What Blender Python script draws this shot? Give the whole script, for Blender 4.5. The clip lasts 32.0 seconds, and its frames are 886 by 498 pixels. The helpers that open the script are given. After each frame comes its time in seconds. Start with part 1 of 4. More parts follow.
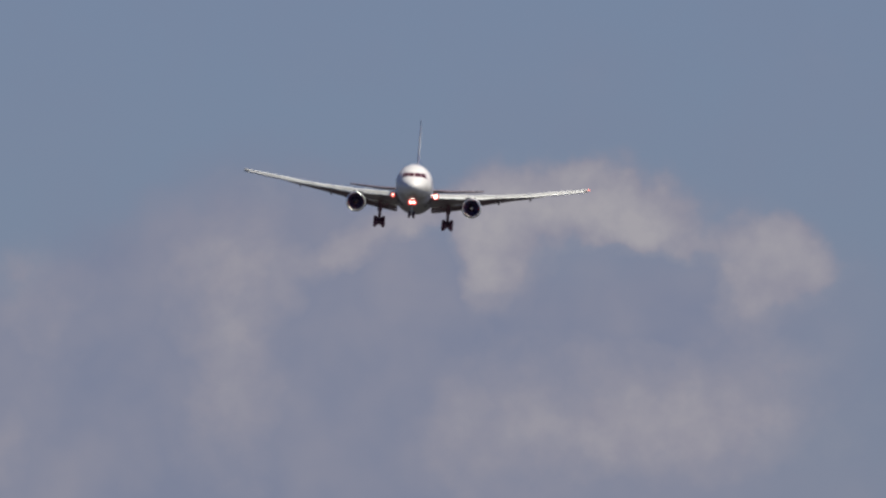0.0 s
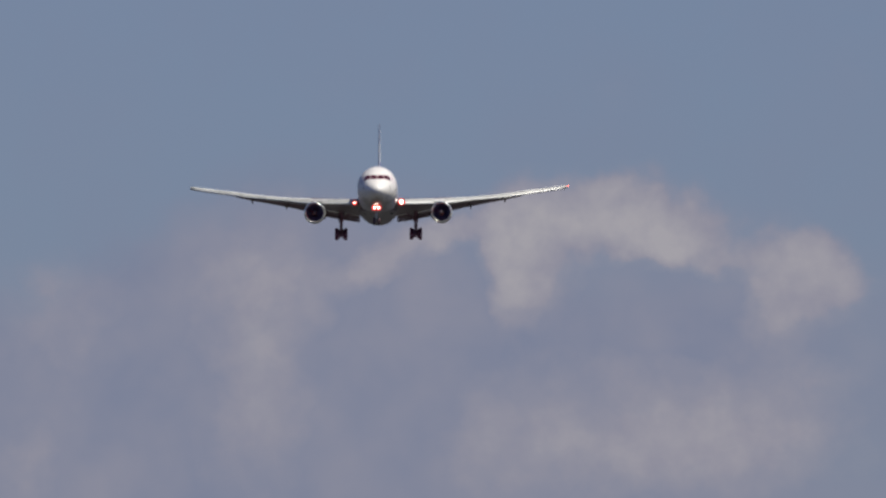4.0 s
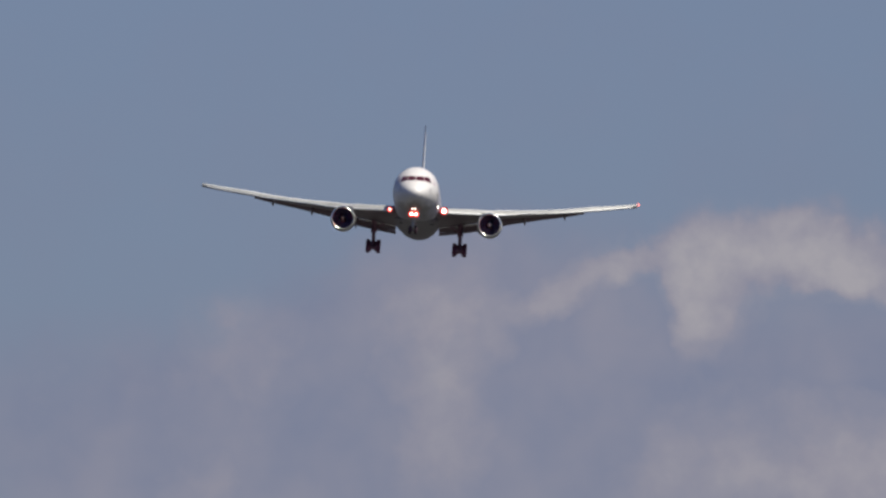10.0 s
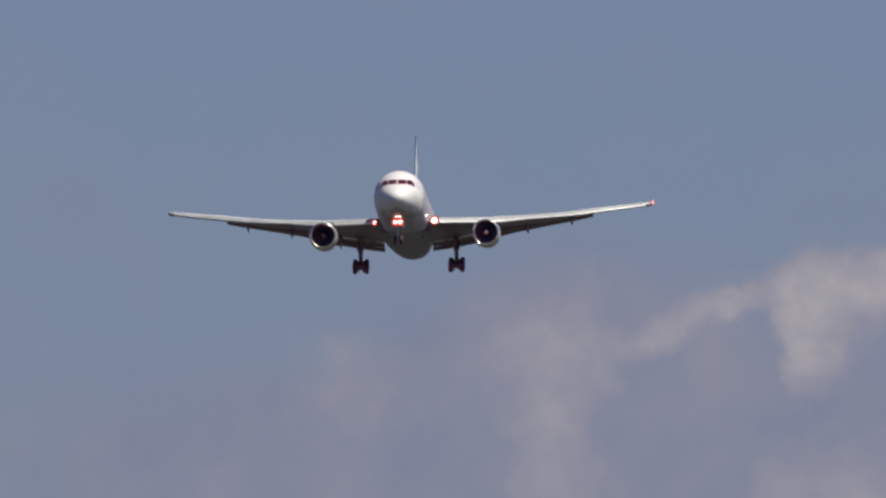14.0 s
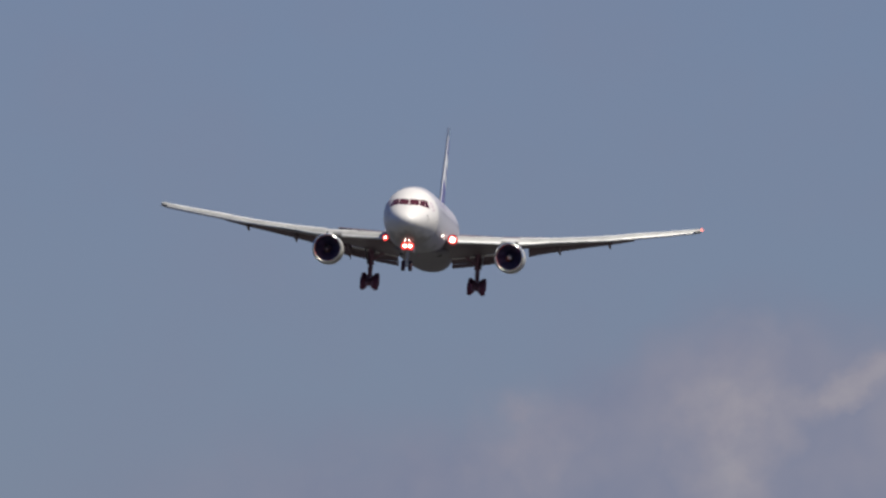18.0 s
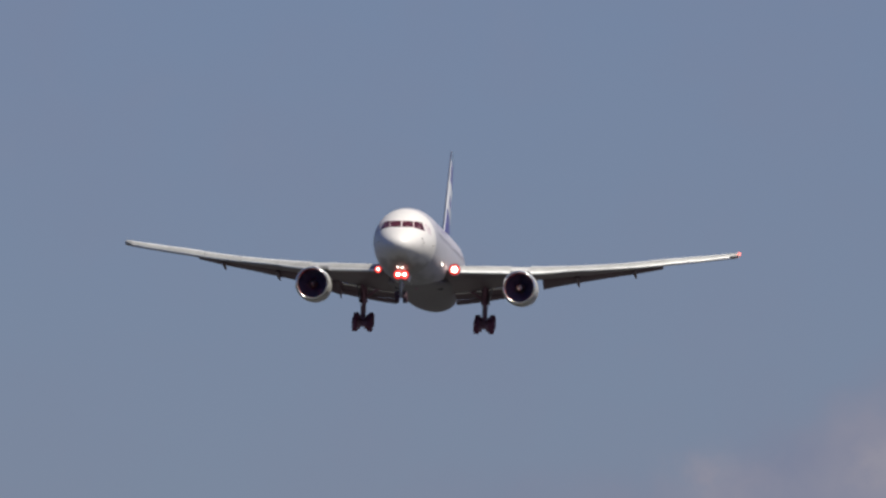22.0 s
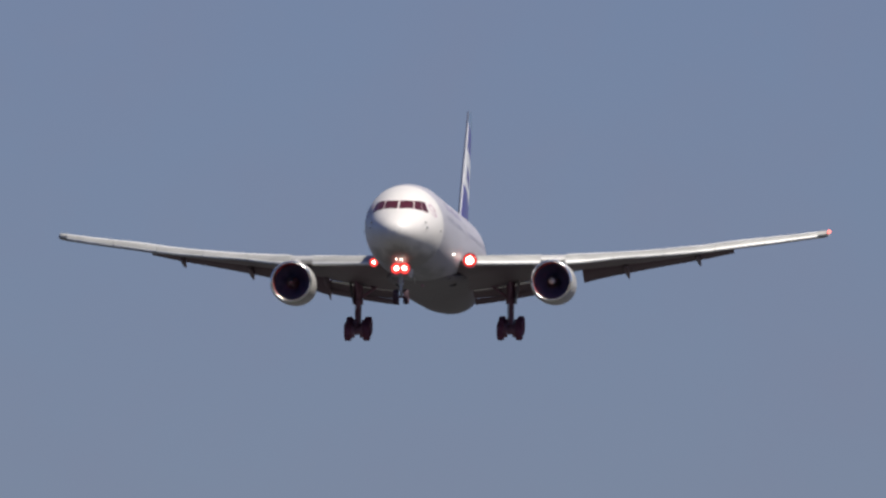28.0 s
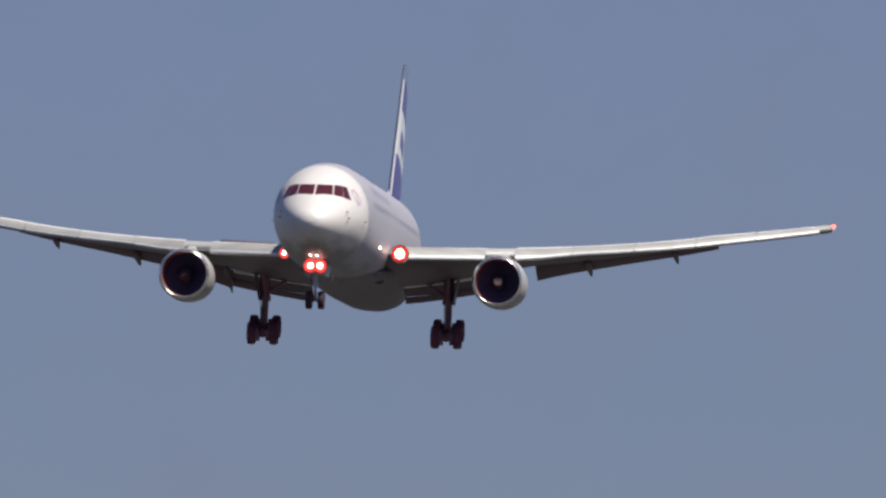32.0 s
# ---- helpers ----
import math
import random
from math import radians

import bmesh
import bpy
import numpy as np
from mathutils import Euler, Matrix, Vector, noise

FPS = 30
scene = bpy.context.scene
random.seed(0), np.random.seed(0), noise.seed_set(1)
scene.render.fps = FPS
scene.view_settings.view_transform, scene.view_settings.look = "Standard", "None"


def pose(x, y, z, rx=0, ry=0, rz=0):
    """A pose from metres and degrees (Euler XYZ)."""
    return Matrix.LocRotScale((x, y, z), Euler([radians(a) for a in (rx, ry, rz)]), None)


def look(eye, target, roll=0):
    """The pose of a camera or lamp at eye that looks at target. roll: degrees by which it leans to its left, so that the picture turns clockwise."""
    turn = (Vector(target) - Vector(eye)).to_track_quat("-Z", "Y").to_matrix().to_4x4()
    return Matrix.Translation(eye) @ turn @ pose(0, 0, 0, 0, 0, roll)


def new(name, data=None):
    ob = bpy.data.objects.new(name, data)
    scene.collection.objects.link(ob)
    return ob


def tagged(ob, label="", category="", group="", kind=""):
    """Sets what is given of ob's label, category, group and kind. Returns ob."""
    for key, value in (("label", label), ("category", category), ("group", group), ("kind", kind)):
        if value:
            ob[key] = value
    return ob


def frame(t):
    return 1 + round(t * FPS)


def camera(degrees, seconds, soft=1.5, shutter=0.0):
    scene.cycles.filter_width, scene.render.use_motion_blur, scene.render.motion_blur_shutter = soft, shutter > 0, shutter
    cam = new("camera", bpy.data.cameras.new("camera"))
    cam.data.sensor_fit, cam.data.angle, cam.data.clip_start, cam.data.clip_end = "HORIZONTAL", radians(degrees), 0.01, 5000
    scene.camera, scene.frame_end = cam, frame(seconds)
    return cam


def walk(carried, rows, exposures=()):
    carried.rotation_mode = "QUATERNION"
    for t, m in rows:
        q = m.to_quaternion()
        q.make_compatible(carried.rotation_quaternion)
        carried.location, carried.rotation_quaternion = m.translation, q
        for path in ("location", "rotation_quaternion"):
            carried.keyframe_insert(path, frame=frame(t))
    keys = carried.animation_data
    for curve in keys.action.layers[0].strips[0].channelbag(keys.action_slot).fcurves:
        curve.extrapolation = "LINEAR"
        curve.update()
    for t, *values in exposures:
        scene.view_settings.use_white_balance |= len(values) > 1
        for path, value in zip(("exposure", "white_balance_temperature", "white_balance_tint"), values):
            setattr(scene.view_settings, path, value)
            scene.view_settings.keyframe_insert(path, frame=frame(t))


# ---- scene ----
# One airliner on final approach, filmed from the ground with a very long lens.
# x to the right, y away from the camera, z up; the approach runs along -y.
EYE = (0.0, 0.0, 1.7)
cam = camera(1.9319, 32.0, soft=2.6)
walk(cam, [(t, pose(*EYE, 90 + up, 0, -right)) for t, up, right in (
    (0, 3.1940, -1.8484), (0.5, 3.2377, -1.9012), (1, 3.2202, -1.9362), (1.5, 3.1802, -1.8939), (2, 3.2034, -1.8733),
    (2.5, 3.2311, -1.9056), (4.5, 3.2258, -1.9144), (5, 3.2992, -1.9843), (5.5, 3.2941, -2.0400), (6, 3.3069, -2.0361),
    (6.5, 3.3380, -2.1344), (7, 3.3059, -2.1949), (7.5, 3.2626, -2.1824), (8, 3.2546, -2.1584), (8.5, 3.2508, -2.2156),
    (9, 3.3024, -2.2820), (9.5, 3.3026, -2.3237), (10, 3.2967, -2.3069), (10.5, 3.3389, -2.3767), (11, 3.3828, -2.4147),
    (11.5, 3.4314, -2.4231), (12, 3.4299, -2.4792), (12.5, 3.3975, -2.5105), (13, 3.4074, -2.5347), (13.5, 3.4062, -2.5596),
    (14, 3.3757, -2.5443), (14.5, 3.3695, -2.5084), (16.5, 3.3825, -2.7482), (17, 3.4091, -2.7968), (17.5, 3.4480, -2.8362),
    (18, 3.5011, -2.9403), (18.5, 3.5773, -3.0856), (19, 3.6048, -3.0887), (19.5, 3.5696, -3.1239), (20, 3.6136, -3.2015),
    (20.5, 3.5680, -3.2013), (21, 3.5378, -3.1650), (21.5, 3.5754, -3.2623), (22, 3.6366, -3.3455), (22.5, 3.6217, -3.3599),
    (23, 3.5812, -3.4180), (23.5, 3.5587, -3.4608), (24, 3.5053, -3.4655), (24.5, 3.5457, -3.5144), (25, 3.6148, -3.7104),
    (25.5, 3.6847, -3.7671), (27.5, 3.7255, -4.1375), (28, 3.7567, -4.2239), (28.5, 3.7667, -4.2667), (29, 3.7611, -4.3730),
    (29.5, 3.7832, -4.5125), (30, 3.7556, -4.5880), (30.5, 3.7380, -4.6798), (31, 3.7646, -4.7807), (31.5, 3.8296, -4.8133),
    (32, 3.8727, -4.9087),
)], exposures=[(0, 0.25, 6560, 6.5), (9, 0.25, 6560, 7), (14, 0.25, 6580, 7.5), (25, 0.25, 6600, 8), (28, 0.25, 6560, 9.5), (32, 0.25, 6560, 9.5)])

# ---- light ----
SUN = Vector((0.50, -0.235, 0.835)).normalized()
world = bpy.data.worlds.new("sky")
scene.world = world
world.use_nodes = True
wn, wl = world.node_tree.nodes, world.node_tree.links
wn.clear()
sky = wn.new("ShaderNodeTexSky")
sky.sky_type = "NISHITA"
sky.sun_disc = False
sky.sun_elevation = math.asin(SUN.z)
sky.sun_rotation = math.atan2(SUN.x, SUN.y)
sky.altitude, sky.air_density, sky.dust_density, sky.ozone_density = 0, 1.0, 0.6, 2.0
tint = wn.new("ShaderNodeMix")
tint.data_type, tint.blend_type = "RGBA", "MULTIPLY"
tint.inputs[0].default_value = 1.0
tint.inputs[7].default_value = (0.67, 0.70, 1.045, 1)
wback = wn.new("ShaderNodeBackground")
wback.inputs[1].default_value = 0.0513
wout = wn.new("ShaderNodeOutputWorld")
wl.new(sky.outputs[0], tint.inputs[6])
wl.new(tint.outputs[2], wback.inputs[0])
wl.new(wback.outputs[0], wout.inputs[0])
sun = new("sun", bpy.data.lights.new("sun", "SUN"))
sun.data.energy, sun.data.angle, sun.data.color = 5.0, radians(0.53), (1.0, 0.94, 0.85)
sun.matrix_world = look(SUN * 200, (0, 0, 0))
scene.view_settings.exposure = 0.25


# ---- materials ----
def material(name, colour, rough=0.5, metal=0.0, spread=0.08, grain=1.0, dirt=0.0, bump=0.0, coat=0.0, stretch=(1, 1, 1)):
    """A painted or bare surface: tone varied by a coarse and a fine noise, streaks of dirt, uneven gloss."""
    m = bpy.data.materials.new(name)
    m.use_nodes = True
    n, l = m.node_tree.nodes, m.node_tree.links
    b = n["Principled BSDF"]
    co = n.new("ShaderNodeTexCoord")
    mp = n.new("ShaderNodeMapping")
    mp.inputs["Scale"].default_value = stretch
    l.new(co.outputs["Object"], mp.inputs[0])
    coarse, fine = n.new("ShaderNodeTexNoise"), n.new("ShaderNodeTexNoise")
    coarse.inputs["Scale"].default_value, coarse.inputs["Detail"].default_value = 0.6 * grain, 5
    fine.inputs["Scale"].default_value, fine.inputs["Detail"].default_value = 9 * grain, 3
    for x in (coarse, fine):
        l.new(mp.outputs[0], x.inputs["Vector"])
    add = n.new("ShaderNodeMath")
    add.operation = "MULTIPLY_ADD"
    l.new(fine.outputs[0], add.inputs[0])
    add.inputs[1].default_value = 0.45
    l.new(coarse.outputs[0], add.inputs[2])
    ramp = n.new("ShaderNodeMapRange")
    ramp.inputs[1].default_value, ramp.inputs[2].default_value = 0.45, 1.0
    ramp.inputs[3].default_value, ramp.inputs[4].default_value = 1 - spread - dirt, 1 + spread * 0.5
    l.new(add.outputs[0], ramp.inputs[0])
    mix = n.new("ShaderNodeMix")
    mix.data_type, mix.blend_type = "RGBA", "MULTIPLY"
    mix.inputs[0].default_value = 1.0
    mix.inputs[6].default_value = (*colour, 1)
    l.new(ramp.outputs[0], mix.inputs[7])
    l.new(mix.outputs[2], b.inputs["Base Color"])
    rr = n.new("ShaderNodeMapRange")
    rr.inputs[3].default_value, rr.inputs[4].default_value = rough * 0.85, min(1, rough * 1.25)
    l.new(fine.outputs[0], rr.inputs[0])
    l.new(rr.outputs[0], b.inputs["Roughness"])
    b.inputs["Metallic"].default_value = metal
    b.inputs["Coat Weight"].default_value = coat
    b.inputs["Coat Roughness"].default_value = 0.50
    if bump:
        bp = n.new("ShaderNodeBump")
        bp.inputs["Strength"].default_value, bp.inputs["Distance"].default_value = bump, 0.02
        l.new(add.outputs[0], bp.inputs["Height"])
        l.new(bp.outputs[0], b.inputs["Normal"])
    return m


def glowing(name, colour, strength):
    m = bpy.data.materials.new(name)
    m.use_nodes = True
    n, l = m.node_tree.nodes, m.node_tree.links
    n.clear()
    e, o = n.new("ShaderNodeEmission"), n.new("ShaderNodeOutputMaterial")
    e.inputs[0].default_value, e.inputs[1].default_value = (*colour, 1), strength
    l.new(e.outputs[0], o.inputs[0])
    return m


WHITE = material("white_paint", (0.60, 0.578, 0.555), 0.48, spread=0.05, dirt=0.06, coat=0.60, stretch=(1, 0.25, 1))
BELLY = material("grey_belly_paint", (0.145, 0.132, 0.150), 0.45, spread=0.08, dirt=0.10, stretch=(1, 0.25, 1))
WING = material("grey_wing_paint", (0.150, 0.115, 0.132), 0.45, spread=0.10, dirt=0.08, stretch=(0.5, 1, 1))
SLAT = material("worn_pale_slat", (0.37, 0.37, 0.355), 0.5, 0.05, spread=0.22, grain=1.6, dirt=0.06, stretch=(0.4, 1, 1))
EDGESHINE = material("slat_edge_highlight", (0.66, 0.66, 0.65), 0.42, 0.1, spread=0.16, grain=1.6, stretch=(0.4, 1, 1))
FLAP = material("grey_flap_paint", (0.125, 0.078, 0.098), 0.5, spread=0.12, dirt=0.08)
MARK = material("faded_violet_lettering", (0.30, 0.285, 0.375), 0.5, spread=0.1)
EMBLEM = material("violet_emblem_paint", (0.38, 0.22, 0.31), 0.5, spread=0.1)
NACELLE = material("light_grey_nacelle", (0.45, 0.445, 0.435), 0.36, spread=0.06, dirt=0.08, coat=0.2)
LIP = material("polished_lip", (0.80, 0.79, 0.77), 0.18, 0.9, spread=0.08)
INLET = material("dark_inlet_liner", (0.45, 0.055, 0.060), 0.6, spread=0.15, grain=3)
BLADE = material("dark_fan_metal", (0.12, 0.11, 0.22), 0.5, 0.2, spread=0.2)
SPIN = material("grey_spinner", (0.06, 0.06, 0.07), 0.5, spread=0.1)
HOT = material("burnt_nozzle_metal", (0.20, 0.17, 0.15), 0.4, 0.9, spread=0.2)
STEEL = material("dull_gear_steel", (0.235, 0.12, 0.165), 0.5, 0.2, spread=0.2, grain=3)
GEARWHITE = material("grey_gear_paint", (0.48, 0.48, 0.47), 0.45, 0.1, spread=0.15, grain=3)
# one rubber in two tones: main tyres lifted against shade, nose darkened against sun
TYRE = material("tyre_rubber_in_shade", (0.140, 0.042, 0.080), 0.8, spread=0.25, grain=4, bump=0.2)
NOSETYRE = material("tyre_rubber_in_sun", (0.055, 0.026, 0.036), 0.8, spread=0.25, grain=4, bump=0.2)
RIM = material("wheel_rim_alloy", (0.10, 0.08, 0.09), 0.65, 0.2, spread=0.2, grain=4)
GLASS = material("dark_cockpit_glass", (0.075, 0.016, 0.022), 0.12, spread=0.1)
SEAL = material("dark_joint_seal", (0.08, 0.075, 0.075), 0.6, spread=0.1)
PORT = material("cabin_window_glass", (0.32, 0.31, 0.355), 0.3, spread=0.1)
EDGE = material("blue_grey_edge_metal", (0.13, 0.14, 0.19), 0.5, 0.2, spread=0.15)
SEAM = material("panel_seam_filler", (0.33, 0.32, 0.33), 0.6, spread=0.1)


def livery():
    """White paint: lilac-grey shade painted in behind the nose, darker along the belly, its edge broken up and streaked
    backwards.
    """
    m = material("white_paint_shade_tinted", (0.68, 0.655, 0.63), 0.48, spread=0.05, dirt=0.06, coat=0.60, stretch=(1, 0.25, 1))
    n, l = m.node_tree.nodes, m.node_tree.links
    shader = n["Principled BSDF"]
    paint = shader.inputs["Base Color"].links[0].from_socket
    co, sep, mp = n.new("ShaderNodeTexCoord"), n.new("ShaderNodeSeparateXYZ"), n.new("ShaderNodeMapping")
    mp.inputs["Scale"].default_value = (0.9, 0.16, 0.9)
    # shade of the cabin sides, put in as a greyer base colour
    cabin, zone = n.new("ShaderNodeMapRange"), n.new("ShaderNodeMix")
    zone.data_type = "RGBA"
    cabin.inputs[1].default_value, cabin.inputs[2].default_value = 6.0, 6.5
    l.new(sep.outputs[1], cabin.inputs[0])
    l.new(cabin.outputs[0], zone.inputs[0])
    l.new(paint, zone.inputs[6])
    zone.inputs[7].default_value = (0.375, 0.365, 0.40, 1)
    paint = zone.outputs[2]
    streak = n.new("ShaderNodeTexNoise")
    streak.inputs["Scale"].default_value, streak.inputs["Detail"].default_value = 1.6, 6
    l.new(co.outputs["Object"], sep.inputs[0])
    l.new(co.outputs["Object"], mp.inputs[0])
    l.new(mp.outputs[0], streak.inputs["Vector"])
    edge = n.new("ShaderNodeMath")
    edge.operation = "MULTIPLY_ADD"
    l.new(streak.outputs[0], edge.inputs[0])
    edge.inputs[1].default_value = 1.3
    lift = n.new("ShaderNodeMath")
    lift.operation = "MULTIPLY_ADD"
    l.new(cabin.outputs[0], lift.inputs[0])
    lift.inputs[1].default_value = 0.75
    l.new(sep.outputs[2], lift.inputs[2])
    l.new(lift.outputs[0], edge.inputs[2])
    # underside shade painted into the colour, with a noisy upper edge
    under_shade = n.new("ShaderNodeMapRange")
    under_shade.interpolation_type = "SMOOTHSTEP"
    under_shade.inputs[1].default_value, under_shade.inputs[2].default_value = -0.65, -1.60
    l.new(edge.outputs[0], under_shade.inputs[0])
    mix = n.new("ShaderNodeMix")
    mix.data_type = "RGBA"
    l.new(under_shade.outputs[0], mix.inputs[0])
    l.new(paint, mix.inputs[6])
    shade_tone = n.new("ShaderNodeMix")
    shade_tone.data_type = "RGBA"
    l.new(cabin.outputs[0], shade_tone.inputs[0])
    shade_tone.inputs[6].default_value, shade_tone.inputs[7].default_value = (0.225, 0.215, 0.215, 1), (0.095, 0.098, 0.125, 1)
    l.new(shade_tone.outputs[2], mix.inputs[7])
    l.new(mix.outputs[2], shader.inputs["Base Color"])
    return m


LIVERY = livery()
def lamp_halo():
    """Lamp disc with its red halo painted into the emission: white-hot in the middle, deep red and unevenly dim towards
    the rim.
    """
    m = glowing("lamp_halo_glow", (1, 1, 1), 1.0)
    n, l = m.node_tree.nodes, m.node_tree.links
    e = [x for x in n if x.type == "EMISSION"][0]
    co, off, size, ns, add = n.new("ShaderNodeTexCoord"), n.new("ShaderNodeVectorMath"), n.new("ShaderNodeVectorMath"), n.new("ShaderNodeTexNoise"), n.new("ShaderNodeMath")
    off.operation, size.operation = "MULTIPLY_ADD", "LENGTH"
    off.inputs[1].default_value, off.inputs[2].default_value = (2, 0, 2), (-1, 0, -1)
    l.new(co.outputs["Generated"], off.inputs[0])
    l.new(off.outputs[0], size.inputs[0])
    ns.inputs["Scale"].default_value, ns.inputs["Detail"].default_value = 2.6, 2
    l.new(co.outputs["Object"], ns.inputs["Vector"])
    add.operation = "MULTIPLY_ADD"
    l.new(ns.outputs[0], add.inputs[0])
    add.inputs[1].default_value = 0.45
    l.new(size.outputs["Value"], add.inputs[2])
    ramp = n.new("ShaderNodeValToRGB")
    ramp.color_ramp.interpolation = "EASE"
    stops = ((0.0, (4.0, 2.6, 2.1)), (0.44, (3.2, 1.4, 1.1)), (0.66, (2.4, 0.34, 0.28)), (0.92, (1.5, 0.07, 0.06)), (1.12, (0.50, 0.03, 0.03)), (1.24, (0.16, 0.025, 0.03)))
    scale = n.new("ShaderNodeMath")
    scale.operation = "DIVIDE"
    scale.inputs[1].default_value = 1.25
    l.new(add.outputs[0], scale.inputs[0])
    l.new(scale.outputs[0], ramp.inputs[0])
    els = ramp.color_ramp.elements
    for k, (p, c) in enumerate(stops):
        el = els[0] if k == 0 else els[-1] if k == len(stops) - 1 else els.new(p / 1.25)
        el.position, el.color = p / 1.25, (*c, 1)
    l.new(ramp.outputs[0], e.inputs[0])
    return m


HALO = lamp_halo()
BULB = glowing("lamp_bulb", (1.0, 0.84, 0.72), 6.0)
SMALLBULB = glowing("small_lamp_bulb", (1.0, 0.90, 0.78), 9.0)
NAVRED = glowing("port_navigation_lamp", (1.0, 0.22, 0.18), 2.2)


# ---- mesh helpers ----
def part(name, bm, mats, parent, label="", smooth=True, normals=True):
    """Links a bmesh as one mesh object under a thing or a part."""
    if normals:
        bmesh.ops.recalc_face_normals(bm, faces=bm.faces)
    me = bpy.data.meshes.new(name)
    bm.to_mesh(me)
    bm.free()
    for m in (mats if isinstance(mats, (list, tuple)) else [mats]):
        me.materials.append(m)
    if smooth:
        me.shade_smooth()
        me.set_sharp_from_angle(angle=radians(38))
    ob = new(name, me)
    ob.parent = parent
    return tagged(ob, label)


def loft(rings, close=True, caps=True, bm=None):
    """Skins a row of rings of equally many points."""
    bm = bm or bmesh.new()
    vs = [[bm.verts.new(p) for p in r] for r in rings]
    k = len(vs[0])
    for a, b in zip(vs, vs[1:]):
        for i in range(k if close else k - 1):
            j = (i + 1) % k
            bm.faces.new((a[i], a[j], b[j], b[i]))
    if caps and close:
        bm.faces.new(vs[0])
        bm.faces.new(vs[-1])
    return bm


def turned(profile, cx, cz, steps=48, bm=None):
    """A surface of revolution about a line along y (profile: y, radius)."""
    rings = [[(cx + r * math.cos(a), y, cz + r * math.sin(a)) for a in (2 * math.pi * i / steps for i in range(steps))] for y, r in profile]
    return loft(rings, caps=False, bm=bm)


def rod(a, b, r, r2=None, steps=14, bm=None):
    """A round bar from a to b."""
    a, b = Vector(a), Vector(b)
    q = (b - a).to_track_quat("Z", "Y")
    rings = []
    for p, rad in ((a, r), (b, r if r2 is None else r2)):
        rings.append([p + q @ Vector((rad * math.cos(t), rad * math.sin(t), 0)) for t in (2 * math.pi * i / steps for i in range(steps))])
    return loft(rings, bm=bm)


def block(c, size, bevel=0.02, m=None, bm=None):
    """A box with rounded edges."""
    own = bmesh.new()
    bmesh.ops.create_cube(own, size=1)
    bmesh.ops.scale(own, vec=size, verts=own.verts)
    if bevel:
        bmesh.ops.bevel(own, geom=own.edges[:], offset=bevel, segments=2, affect="EDGES")
    if m:
        bmesh.ops.transform(own, matrix=m, verts=own.verts)
    bmesh.ops.translate(own, vec=c, verts=own.verts)
    if bm is None:
        return own
    me = bpy.data.meshes.new("piece")
    own.to_mesh(me)
    own.free()
    bm.from_mesh(me)
    bpy.data.meshes.remove(me)
    return bm


def spline(xs, ys, x):
    """Monotone cubic through the points (xs, ys)."""
    xs, ys = np.array(xs, float), np.array(ys, float)
    h, d = np.diff(xs), np.diff(ys) / np.diff(xs)
    m = np.zeros(len(xs))
    m[0], m[-1] = d[0], d[-1]
    for i in range(1, len(xs) - 1):
        if d[i - 1] * d[i] > 0:
            w1, w2 = 2 * h[i] + h[i - 1], h[i] + 2 * h[i - 1]
            m[i] = (w1 + w2) / (w1 / d[i - 1] + w2 / d[i])
    i = min(max(int(np.searchsorted(xs, x)) - 1, 0), len(h) - 1)
    t = min(max((x - xs[i]) / h[i], 0), 1)
    return float((1 + 2 * t) * (1 - t) ** 2 * ys[i] + t * (1 - t) ** 2 * h[i] * m[i] + t * t * (3 - 2 * t) * ys[i + 1] + t * t * (t - 1) * h[i] * m[i + 1])


# ---- ground and sky ----
def build_ground():
    marks = [-60000, -20000, -6000, -2500, -900, -250, 150, 700, 1900, 4000, 8000, 20000, 60000]
    bm = loft([[(x, y, 0.0) for x in marks] for y in marks], close=False, caps=False)
    me = bpy.data.meshes.new("ground")
    bm.to_mesh(me)
    bm.free()
    me.materials.append(material("dry_grassland", (0.048, 0.048, 0.046), 0.9, spread=0.35, grain=0.05))
    tagged(new("ground", me), "dry dull green grassland under the approach", "ground", kind="structure")


K = 4700.0 / 46500.0      # metres on the cloud sheet for one step of the cloud plan


